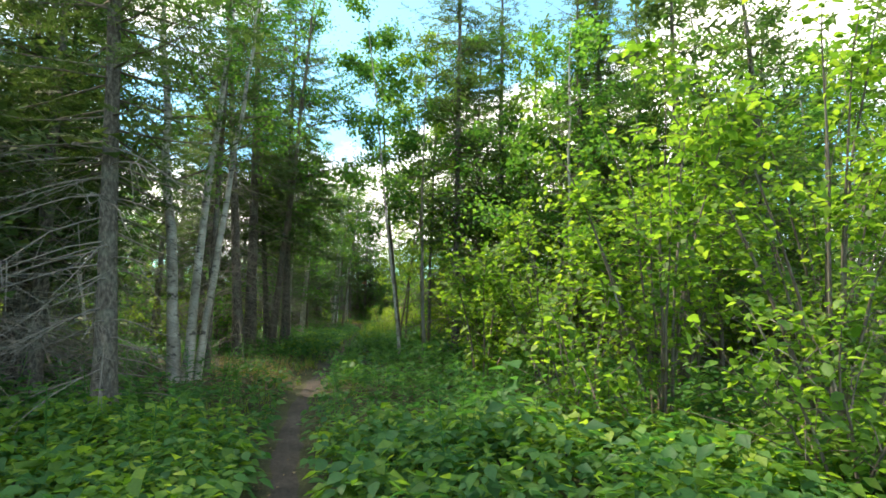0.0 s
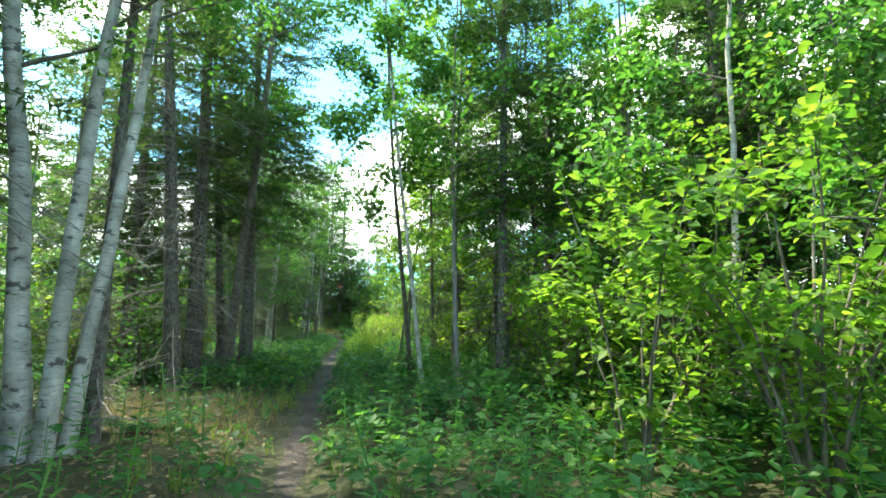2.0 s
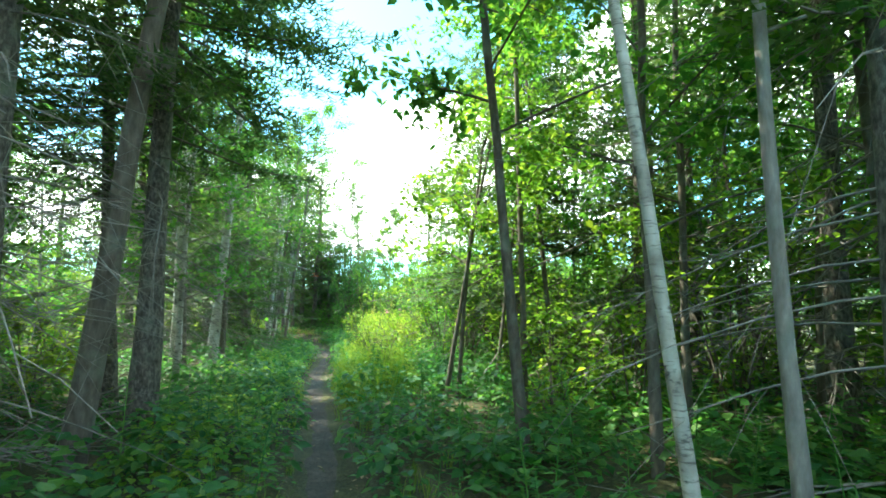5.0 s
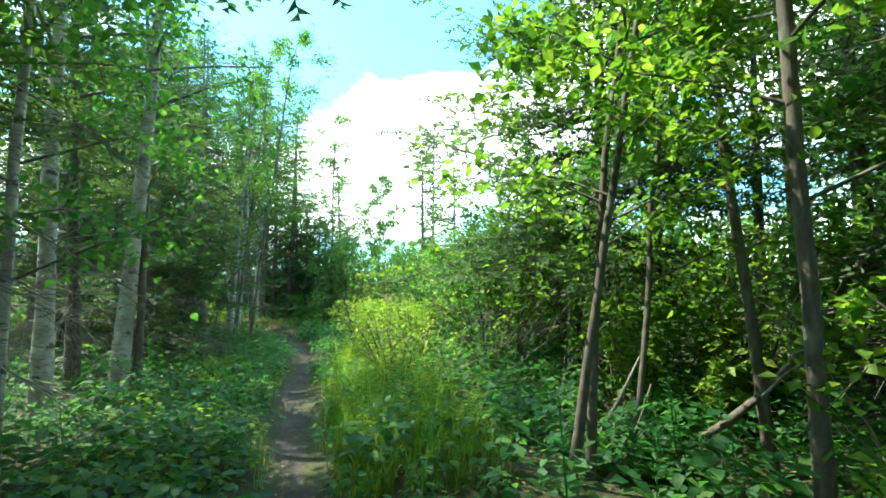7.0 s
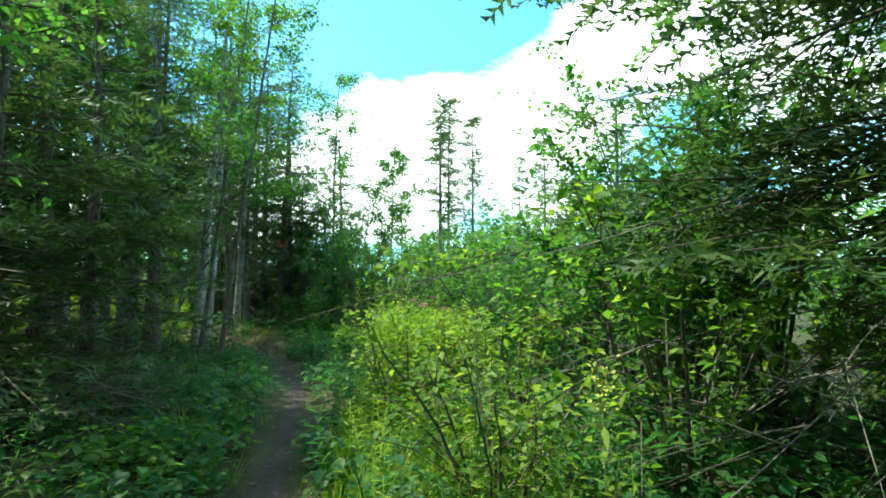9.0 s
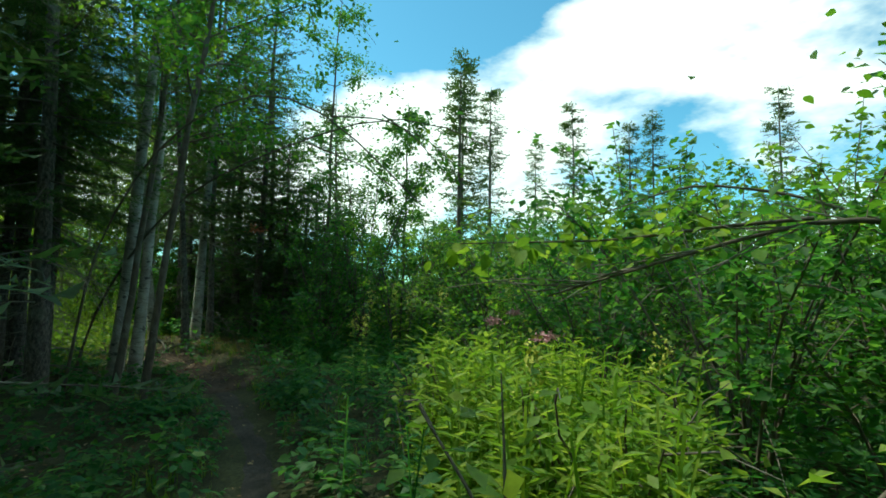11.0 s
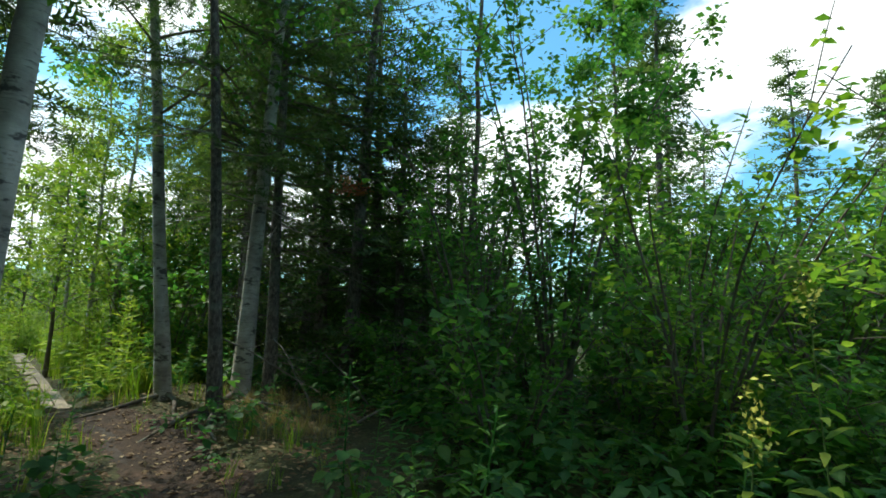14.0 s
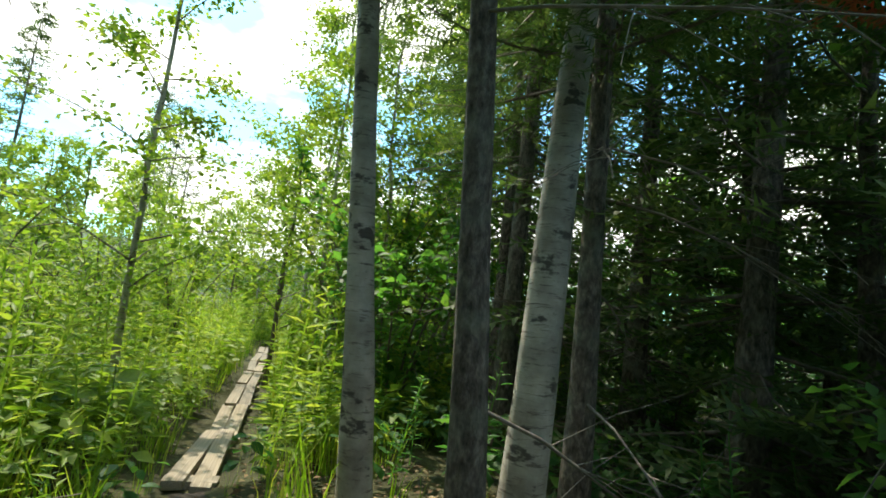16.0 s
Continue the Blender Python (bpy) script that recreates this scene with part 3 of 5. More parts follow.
# ---------------------------------------------------------------- walkway of planks
plank_bm = bmesh.new()
bmesh.ops.create_cube(plank_bm, size=1.0)
bmesh.ops.bevel(plank_bm, geom=plank_bm.edges[:], offset=0.012, segments=1, affect="EDGES")
plank_mesh = bpy.data.meshes.new("plank")
plank_bm.to_mesh(plank_mesh)
plank_bm.free()
plank_mesh.materials.append(M_PLANK)
boardwalk = thing("boardwalk", WALKWAY[0][0], WALKWAY[0][1], "weathered grey plank walkway laid end to end through the weeds", "boardwalk")
brng = np.random.default_rng(12)
walk_steps = dense(WALKWAY, 1.3)
for i in range(len(walk_steps) - 1):
    p, q = Vector(walk_steps[i]), Vector(walk_steps[i + 1])
    d = (q - p).normalized()
    s = Vector((-d.y, d.x))
    for sg in (-1, 1):
        c = (p + q) / 2 + s * sg * 0.062
        o = new("plank", plank_mesh)
        o.parent = boardwalk
        z = gz(c.x, c.y) + 0.07 + brng.normal(0, 0.008)
        o.matrix_basis = Matrix.Translation(Vector((c.x, c.y, z)) - boardwalk.location) @ pose(0, 0, 0, brng.normal(0, 0.8), brng.normal(0, 2), math.degrees(math.atan2(-d.x, d.y)) + brng.normal(0, 1.0)) @ Matrix.Diagonal((0.112, (q - p).length - 0.03, 0.05, 1))
    o = new("sleeper", plank_mesh)
    o.parent = boardwalk
    c = p + d * 0.15
    o.matrix_basis = Matrix.Translation(Vector((c.x, c.y, gz(c.x, c.y) + 0.0)) - boardwalk.location) @ pose(0, 0, 0, 0, 0, math.degrees(math.atan2(-d.x, d.y))) @ Matrix.Diagonal((0.3, 0.12, 0.10, 1))

# ---------------------------------------------------------------- trees at the trail
# name: x, y, lean x, lean y, trunk radius
STEMS = dict(
    spruceA=(-3.1, 4.95, -0.03, -0.02, 0.085),
    birch1=(-4.0, 8.0, -0.08, -0.04, 0.083),
    birch2=(-3.8, 7.95, 0.05, 0.02, 0.066),
    birch3=(-3.7, 8.05, 0.09, 0.04, 0.053),
    darkb4=(-3.75, 8.45, 0.02, 0.0, 0.048),
    sp1=(-4.4, 11.5, -0.06, -0.02, 0.1),
    sp2=(-4.6, 12.7, -0.01, 0, 0.127),
    s3=(-5.19, 15.76, -0.065, -0.024, 0.083),
    s3b=(-5.52, 17.45, -0.054, -0.019, 0.055),
    s4=(-5.84, 19.91, -0.042, -0.013, 0.068),
    s5=(-6.42, 23.87, -0.038, -0.010, 0.106),
    wb=(-0.9, 11.35, -0.1, 0.02, 0.027),
    r2=(-1.05, 13.4, -0.1, 0.01, 0.04),
    r3=(-0.4, 11.4, -0.03, 0, 0.034),
    r4=(0.25, 11.5, 0.02, 0, 0.075),
    r5=(1.35, 13.0, 0.02, 0, 0.09),
    r6=(2.66, 11.90, 0.082, -0.067, 0.052),
    bp1=(-5.5, 18.6, 0, 0, 0.085),
    bp2=(-5.2, 19.5, 0.04, 0.01, 0.09),
    bp2b=(-5.05, 19.6, 0.02, 0, 0.04),
    sp7=(0.55, 19.3, 0.01, 0, 0.09),
    ald1=(-1.15, 16.16, 0.07, -0.04, 0.025),
    ald2=(-1.35, 16.0, 0.15, -0.08, 0.024),
    ald3=(-0.55, 16.67, 0.09, -0.06, 0.021),
    dbl1=(-5.9, 28.2, 0.08, -0.05, 0.085),
    dbl2=(-5.72, 28.36, 0.03, 0.0, 0.07),
    q0=(-7.7, 29.9, 0, 0, 0.08),
    e1=(-6.57, 31.8, -0.09, -0.05, 0.068),
    e2=(-5.87, 31.4, -0.07, -0.05, 0.055),
    e3=(-5.86, 32.01, 0.012, -0.02, 0.084),
    e3b=(-5.7, 32.5, -0.01, -0.06, 0.06),
)


def stem(n):
    x, y, lx, ly, r = STEMS[n]
    return dict(x=x, y=y, lean=(lx, ly), r=r)


# spruces
spruce(**stem("spruceA"), h=8.5, live=0.28, spread=1.6, fine=True, seed=1, dead=70, label="spruce with pale scaly trunk and many bare grey lower branches")
spruce(**stem("sp1"), h=9.8, live=0.38, spread=2.1, fine=True, seed=2, dead=60, density=0.75, label="tall spruce with dark trunk and dead lower branches")
spruce(**stem("sp2"), h=11.5, live=0.36, spread=2.5, fine=True, seed=3, dead=70, density=0.75, label="tall spruce with dark trunk and dead lower branches")
spruce(**stem("s3"), h=9, live=0.3, spread=1.6, seed=4, dead=45)
spruce(**stem("s3b"), h=7, live=0.3, spread=1.1, seed=5, dead=40)
spruce(**stem("s4"), h=8, live=0.25, spread=1.2, seed=6, dead=30)
spruce(**stem("s5"), h=8, live=0.2, spread=1.5, seed=7, dead=30)
spruce(**stem("r4"), h=11, live=0.26, spread=1.8, seed=8, dead=50, density=1.15)
spruce(**stem("r5"), h=11, live=0.33, spread=1.4, seed=9, dead=45, density=0.8)
spruce(**stem("sp7"), h=10, live=0.17, spread=2.9, seed=10, dead=45, density=1.9, label="spruce with long thin spreading branches above the trail")
spruce(**stem("q0"), h=9, live=0.3, spread=1.4, seed=11, dead=30)
spruce(**stem("e3b"), h=9.5, live=0.26, spread=1.8, fine=True, density=0.95, seed=12, dead=8)
spruce(**stem("e2"), h=9, live=0.3, spread=1.7, fine=True, density=0.9, seed=13, dead=6, label="spruce with straight grey trunk at the edge of the meadow")
spruce(**stem("darkb4"), h=9, live=0.45, spread=1.2, seed=14, dead=20, density=0.8)

# birches and aspens
birch = "leaning birch with pale peeling bark and black scars"
broadleaf(**stem("birch1"), h=7.5, first=0.4, spread=1.7, leaves=3000, seed=21, label=birch)
broadleaf(**stem("birch2"), h=7.5, first=0.45, spread=1.6, leaves=2700, seed=22, label=birch)
broadleaf(**stem("birch3"), h=7, first=0.5, spread=1.4, leaves=2200, seed=23, label=birch)
broadleaf(**stem("wb"), h=8, first=0.32, spread=2.0, leaves=6000, size=0.085, big=True, seed=24, label="thin white-barked birch sapling beside the trail")
broadleaf(**stem("r2"), h=8.5, first=0.28, spread=2.0, leaves=6500, size=0.085, big=True, bark=M_TWIG, seed=25, name="aspen_sapling", label="thin dark-stemmed aspen sapling with light leaves", group="saplings")
broadleaf(**stem("r3"), h=7, first=0.35, spread=1.3, leaves=2000, size=0.085, big=True, bark=M_DEAD, seed=26, name="aspen_sapling", label="thin grey-stemmed aspen sapling with light leaves", group="saplings")
broadleaf(**stem("r6"), h=7, first=0.25, spread=1.6, leaves=3000, size=0.09, bark=M_TWIG, seed=27, name="aspen_sapling", label="thin dark-stemmed aspen sapling with light leaves", group="saplings")
broadleaf(**stem("bp1"), h=7.5, first=0.4, spread=1.6, leaves=2600, big=True, seed=28, label="birch with grey-white bark among dark spruces")
broadleaf(**stem("bp2"), h=8, first=0.4, spread=1.7, leaves=2800, big=True, seed=29, label="birch with grey-white bark leaning towards the trail")
broadleaf(**stem("bp2b"), h=6, first=0.3, spread=1.1, leaves=1300, bark=M_TWIG, seed=30, name="aspen_sapling", label="thin dark stem close beside a birch", group="saplings")
broadleaf(**stem("dbl1"), h=8, first=0.62, spread=1.3, leaves=1500, seed=31, label="thick birch with flaking grey bark, one of a pair")
broadleaf(**stem("dbl2"), h=7.5, first=0.62, spread=1.2, leaves=1300, seed=32, label="birch with flaking grey bark, one of a pair")
broadleaf(**stem("e1"), h=8, first=0.36, spread=2.3, leaves=5600, big=True, seed=33, label="birch with smooth grey bark above bare reddish soil", wob=0.03)
broadleaf(**stem("e3"), h=9, first=0.42, spread=1.7, leaves=2600, big=True, seed=34, label="thick pale birch leaning beside a spruce")
for k, n in enumerate(("ald1", "ald2", "ald3")):
    broadleaf(**stem(n), h=4.8, first=0.28, spread=1.25, leaves=2100, size=0.07, big=True, bark=M_TWIG, leaf=M_ALDER, seed=40 + k, limbs=12, name="alder_stem_tree",
              label="slim dark alder stem with broad green leaves", group="alder clump")

# ---------------------------------------------------------------- forest on both sides
frng = np.random.default_rng(5)
taken = [(v[0], v[1]) for v in STEMS.values()]


def spots(n, x0, x1, y0, y1, apart, clear, seed):
    """Places in a stretch of the forest, clear of the trail and of one another."""
    rng = np.random.default_rng(seed)
    out = []
    for _ in range(n * 60):
        x, y = rng.uniform(x0, x1), rng.uniform(y0, y1)
        if off_trail(x, y)[0] > clear and all((x - a) ** 2 + (y - b) ** 2 > apart ** 2 for a, b in taken):
            out.append((float(x), float(y)))
            taken.append(out[-1])
        if len(out) == n:
            break
    return out


def forest_spruce(x, y, h, seed, live, spread, near, dead=20):
    spruce(x, y, h, 0.045 + 0.006 * h, (frng.normal(0, 0.015), frng.normal(0, 0.015)), live=live, spread=spread, seed=seed, near=near, dead=dead, density=0.9, fine=y > 27 and x > -8.2)


# lanes left open to the sun
lanes = [(x - 0.88 * d, y + 0.47 * d) for x, y in ((-3.7, 9.8), (-3.4, 16.2), (-2.2, 18.0), (-2.2, 19.2), (-2.2, 20.5), (-1.9, 22.2), (-1.9, 23.2), (-1.8, 24.2)) for d in (2, 3, 4, 5, 6, 7)]
taken.extend(lanes)
# dark spruces on the shaded side, by stretch
for k, (x, y) in enumerate(spots(12, -8.6, -4.7, 4.5, 19.0, 1.3, 2.0, 61)):
    forest_spruce(x, y, frng.uniform(6.4, 8.4), 100 + k, frng.uniform(0.26, 0.36), frng.uniform(1.6, 2.1), x > -6.4, 44)
for k, (x, y) in enumerate(spots(17, -9.5, -5.0, 24.4, 29.4, 0.75, 1.9, 62)):
    forest_spruce(x, y, frng.uniform(7.4, 9.0), 150 + k, frng.uniform(0.2, 0.3), frng.uniform(1.7, 2.2), x > -6.6)
for k, (x, y, h) in enumerate([(-5.3, 22.4, 4.6), (-6.2, 23.2, 5.0), (-5.6, 21.3, 4.2), (-7.4, 22.6, 5.5)]):
    forest_spruce(x, y, h, 170 + k, 0.15, 1.6, True, 20)
    taken.append((x, y))
for k, (x, y, h) in enumerate([(-5.0, 6.5, 8.4), (-6.2, 7.6, 9.0), (-7.3, 9.2, 8.2), (-6.4, 5.4, 8.6), (-6.6, 14.4, 6.4), (-8.6, 11.4, 6.4), (-8.2, 7.4, 9.4), (-4.9, 4.6, 7.6)]):
    forest_spruce(x, y, h, 160 + k, 0.22, 1.9, k < 6, 40)
    taken.append((x, y))
spruce(-4.25, 14.3, 10.5, 0.1, live=0.28, spread=2.6, seed=175, dead=40, density=1.25)
broadleaf(-4.35, 13.4, 10.5, 0.08, (0.1, 0.0), first=0.42, spread=2.8, leaves=8000, size=0.085, big=False, bark=M_TWIG, seed=36, label="tall dark-stemmed birch arching over the trail")
taken.append((-4.2, 14.5))
# spruces with boughs down to the ground past the bend
for k, (x, y, h) in enumerate([(-4.9, 33.1, 8.6), (-4.25, 33.3, 4.9), (-3.6, 33.9, 4.2), (-4.75, 34.6, 7.6), (-5.6, 34.6, 9.0), (-4.0, 35.4, 4.6), (-6.4, 36.8, 7.6), (-5.2, 37.4, 5.6), (-2.9, 35.2, 4.2)]):
    spruce(x, y, h, 0.045 + 0.006 * h, (frng.normal(0, 0.015), frng.normal(0, 0.015)), live=0.04, spread=1.75, seed=180 + k, near=k < 6, dead=5, density=0.85 if k < 6 else 0.7, label="bushy dark spruce with boughs down to the ground")
    taken.append((x, y))
for k, (x, y, h) in enumerate([(-6.5, 33.7, 8.6), (-7.0, 35.0, 7.4), (-7.4, 28.4, 8.4)]):
    spruce(x, y, h, 0.075, (frng.normal(0, 0.01), 0), live=0.3, spread=1.6, seed=1300 + k, fine=True, dead=14, density=0.85, label="full-crowned dark spruce with bare lower trunk")
    taken.append((x, y))
for k, (x, y, h) in enumerate([(-7.6, 37.5, 10.0), (-8.9, 38.8, 10.5), (-6.6, 38.8, 9.6), (-10.2, 40.2, 10.0)]):
    spruce(x, y, h, 0.1, (frng.normal(0, 0.01), 0), live=0.1, spread=1.9, seed=1320 + k, near=False, dead=0, density=1.2, label="tall dark spruce at the edge of the meadow")
    taken.append((x, y))
# mixed wood on the sunny side
for k, (x, y) in enumerate(spots(17, 1.6, 9.0, 7.5, 20.5, 1.2, 3.2, 63)):
    forest_spruce(x, y, frng.uniform(6.5, 9.5), 200 + k, frng.uniform(0.15, 0.35), frng.uniform(1.2, 1.7), k < 5)
for k, (x, y, h, n) in enumerate([(-0.35, 12.7, 8.5, 4200), (0.5, 13.7, 9.0, 4200), (-0.6, 15.0, 8.2, 4600), (1.0, 12.2, 8.0, 3600), (1.9, 13.8, 8.6, 3600), (0.2, 16.2, 7.4, 3800), (1.9, 10.9, 7.6, 3400), (3.2, 12.4, 8.2, 3400)]):
    broadleaf(x, y, h, 0.034, (frng.normal(0, 0.03), frng.normal(0, 0.03)), first=0.2, spread=1.7, leaves=n, size=0.088, bark=M_TWIG, leaf=M_BIRCH if k % 2 else M_ALDER, seed=1200 + k, limbs=20, sides=8,
              name="aspen_sapling", label="thin dark-stemmed aspen sapling with light leaves", group="saplings")
    taken.append((x, y))
for k, (x, y, h) in enumerate([(1.0, 15.4, 7.5), (2.6, 9.6, 7.6), (3.4, 11.0, 8.0), (2.3, 17.2, 7.5)]):
    forest_spruce(x, y, h, 230 + k, 0.2, 1.4, True, 24)
    taken.append((x, y))
# far spruces above the thicket: x, y, height
for k, (x, y, h) in enumerate([(1.7, 41, 10.6), (2.9, 41, 9.9), (0.45, 36, 8.6), (-3.1, 39, 8.3), (12.6, 44.5, 11.0), (8.6, 40, 8.4), (6.4, 40.6, 9.2), (9.5, 38, 6.5), (16, 40, 11), (7.5, 48, 10), (-16, 52, 8),
                               (-20, 50, 9), (-24, 54, 11), (-13, 50, 8), (-26, 44, 10), (-28, 40, 11), (-24, 36, 9), (-30, 48, 11), (-18, 58, 10), (-10, 50, 9), (20, 30, 11), (14, 26, 11), (-22, 30, 9), (-26, 33, 10)]):
    spruce(x, y, h, 0.09, (frng.normal(0, 0.01), 0), live=0.1, spread=0.85, seed=300 + k, near=False, dead=0, density=1.1, label="slim distant spruce standing above the thicket", name="distant_spruce", group="distant spruces")


def young(x, y, h, seed, leaves, spread=1.8, size=0.09, leaf=None, big=False):
    broadleaf(x, y, h, 0.02 + 0.0025 * h, (frng.normal(0, 0.03), frng.normal(0, 0.03)), first=0.18, spread=spread, leaves=leaves, size=size, seed=seed, limbs=20, sides=7, leaf=leaf, big=big,
              bark=M_BIRCH_BARK if seed % 2 else M_TWIG, name="young_birch", label="young birch with fine green leaves", group="young birches")


for k, (x, y) in enumerate(spots(10, -10.5, -5.0, 4, 26, 1.3, 2.2, 64)):
    young(x, y, frng.uniform(4.5, 6.5), 400 + k, 3400)
for k, (x, y) in enumerate(spots(26, 0.9, 9.0, 8.5, 21, 0.9, 3.0, 65)):
    young(x, y, frng.uniform(5, 8.5), 430 + k, 4200)
# meadow birches, in the leaf colour lightened as if sunlit
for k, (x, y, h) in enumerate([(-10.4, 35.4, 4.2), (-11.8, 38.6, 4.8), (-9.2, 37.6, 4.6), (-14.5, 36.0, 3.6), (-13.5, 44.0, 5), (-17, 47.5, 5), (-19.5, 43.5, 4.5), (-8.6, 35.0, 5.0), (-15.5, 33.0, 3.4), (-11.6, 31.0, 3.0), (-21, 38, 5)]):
    young(x, y, h, 470 + k, 2600, 1.2, 0.07, M_SUNLIT)
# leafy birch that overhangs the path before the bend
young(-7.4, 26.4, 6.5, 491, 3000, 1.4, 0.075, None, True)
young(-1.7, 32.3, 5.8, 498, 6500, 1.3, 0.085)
young(-9.4, 35.4, 6.5, 499, 6000, 2.0, 0.075, M_SUNLIT)
young(-8.1, 35.9, 6.2, 503, 5000, 1.8, 0.075, M_SUNLIT)
young(-10.4, 33.2, 5.4, 509, 4200, 1.4, 0.075, M_SUNLIT)
young(-11.6, 37.4, 6.5, 501, 3800, 1.6, 0.08, M_SUNLIT)
young(-3.5, 32.7, 8.0, 496, 6000, 1.8, 0.075)
young(-5.1, 16.2, 8.0, 505, 3600, 1.5, 0.08)
young(-10.2, 36.1, 6.4, 507, 5200, 1.7, 0.075, M_SUNLIT)
for k, (x, y, h) in enumerate([(-5.1, 26.8, 8.0), (-5.6, 27.4, 8.0)]):
    broadleaf(x, y, h, 0.034, (0.12, -0.06), first=0.34, spread=1.8, leaves=4200, size=0.075, big=False, bark=M_TWIG, leaf=M_ALDER if k == 1 else M_BIRCH, seed=37 + k, limbs=20, label="slender dark-stemmed birch with airy green crown")
young(-4.9, 16.9, 7.0, 495, 3400, 1.6, 0.08, None, True)

# ---------------------------------------------------------------- shrubs: x, y, height, width, leaves
SHRUBS = [(1.9, 4.7, 3.6, 1.3, 2200), (3.0, 4.2, 4.2, 1.5, 2400), (2.6, 6.0, 4.2, 1.5, 2200), (4.2, 5.8, 4.6, 1.6, 2200), (1.3, 6.8, 2.8, 1.2, 1700), (3.6, 7.8, 4.8, 1.6, 2200), (1.6, 8.6, 3.4, 1.4, 1900),
          (1.1, 4.4, 1.3, 0.7, 600), (2.3, 3.1, 1.4, 0.9, 800), (2.2, 10.4, 3.6, 1.4, 1800), (0.6, 9.6, 1.6, 0.9, 800), (1.2, 11.4, 2.0, 1.0, 800), (5.2, 8.6, 4.6, 1.6, 1800), (0.0, 17.8, 2.2, 1.0, 900),
          (0.9, 17.2, 2.6, 1.1, 1000), (1.2, 14.0, 2.6, 1.1, 1000), (-0.4, 14.6, 1.6, 0.9, 700), (2.4, 15.0, 3.0, 1.2, 1000), (-0.9, 19.6, 1.9, 1.0, 1000)]
for k, (x, y, h, w, n) in enumerate(SHRUBS):
    shrub(x, y, h, w, stems=8 + int(w * 2), leaves=int(n * 1.35), size=0.08, seed=600 + k, big=y < 7)
# thicket ahead of the bend
THICKET = [(-0.4, 23.6, 2.6, 1.1, 1700), (0.6, 24.6, 2.9, 1.3, 1800), (-0.6, 25.4, 2.3, 1.1, 1500), (0.4, 26.6, 3.0, 1.3, 1700), (-1.0, 27.2, 2.1, 1.1, 1500), (-0.2, 28.4, 2.6, 1.2, 1500), (1.6, 27.2, 3.3, 1.4, 1600),
           (-2.0, 29.8, 2.6, 1.1, 1700), (-2.6, 31.4, 3.6, 1.2, 2200), (-1.4, 31.4, 3.0, 1.2, 1700), (-0.2, 31.0, 2.9, 1.3, 1500), (1.2, 30.0, 3.0, 1.4, 1500), (2.6, 24.4, 3.4, 1.5, 1500), (2.8, 29.4, 3.4, 1.5, 1400),
           (-3.4, 31.0, 2.0, 0.9, 1200), (-3.3, 32.4, 2.8, 1.0, 1300), (1.0, 33.5, 3.6, 1.5, 1400), (3.0, 33.0, 4.0, 1.6, 1400), (4.4, 27.0, 3.8, 1.6, 1300), (-0.6, 34.4, 3.6, 1.4, 1300), (5.2, 31.0, 4.2, 1.6, 1200)]
for k, (x, y, h, w, n) in enumerate(THICKET):
    shrub(x, y, h * (1.45 if y > 29 and x < -2.2 else 1.05), w * 1.35, stems=12, leaves=int(n * 1.5), size=0.076, seed=650 + k, big=False, leaf=M_ALDER if k % 3 == 1 else M_BIRCH, label="dense green thicket shrub with rounded leaves", name="thicket_shrub", group="thicket")
for k, (x, y, h, w, n) in enumerate([(-0.2, 21.5, 3.4, 1.2, 3600), (0.6, 22.0, 4.6, 1.5, 3800), (-0.2, 20.7, 2.8, 1.1, 2600), (0.8, 20.9, 4.6, 1.5, 3600), (-0.1, 22.7, 2.6, 1.1, 2600)]):
    shrub(x, y, h, w, stems=11, leaves=n, size=0.08, seed=680 + k, big=False, leaf=M_BIRCH, label="dense dark green alder with rounded leaves", name="alder_shrub", low=0.4)
# brushwood under the trees
for k, (x, y) in enumerate(spots(46, -12.5, -5.0, 2.5, 29, 0.8, 2.2, 66)):
    # every second bush takes the leaf colour that has sunlight painted in
    shrub(x, y, frng.uniform(1.2, 2.6), 1.1, stems=6, leaves=1000, size=0.097, seed=800 + k, big=False, leaf=M_SUNLIT if k % 2 else M_BIRCH, label="light green bush among the tree trunks", name="woodland_bush", group="woodland bushes", low=0.05)
for k, (x, y) in enumerate(spots(30, 0.2, 8.5, 7.5, 22, 0.8, 2.4, 67)):
    shrub(x, y, frng.uniform(1.3, 2.8), 1.1, stems=6, leaves=1100, size=0.107, seed=840 + k, big=False, leaf=M_ALDER if k % 3 else M_SUNLIT, label="green bush among the tree trunks", name="woodland_bush", group="woodland bushes", low=0.05)
for k, (x, y) in enumerate(spots(26, -1.0, 9, 24, 40, 1.1, 2.2, 68)):
    shrub(x, y, frng.uniform(2.7, 3.9), 1.6, stems=9, leaves=2600, size=0.10, seed=880 + k, big=False, leaf=M_BIRCH if k % 2 else M_ALDER, label="dense green thicket shrub with rounded leaves", name="thicket_shrub", group="thicket", low=0.05)
for k, (x, y) in enumerate(spots(22, -4.2, 0.5, 28.5, 37, 0.75, 1.5, 69)):
    shrub(x, y, frng.uniform(0.9, 1.9), 0.9, stems=7, leaves=1200, size=0.09, seed=920 + k, big=False, leaf=M_BIRCH, label="low dark green bush in the thicket", name="low_bush", group="low bushes", low=0.02)
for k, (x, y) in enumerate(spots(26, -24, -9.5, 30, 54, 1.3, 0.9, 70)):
    shrub(x, y, frng.uniform(2.0, 3.6), 1.2, stems=7, leaves=1600, size=0.09, seed=950 + k, big=False, leaf=M_SUNLIT, label="sunlit yellow-green bush in the meadow", name="meadow_bush", group="meadow bushes", low=0.03)
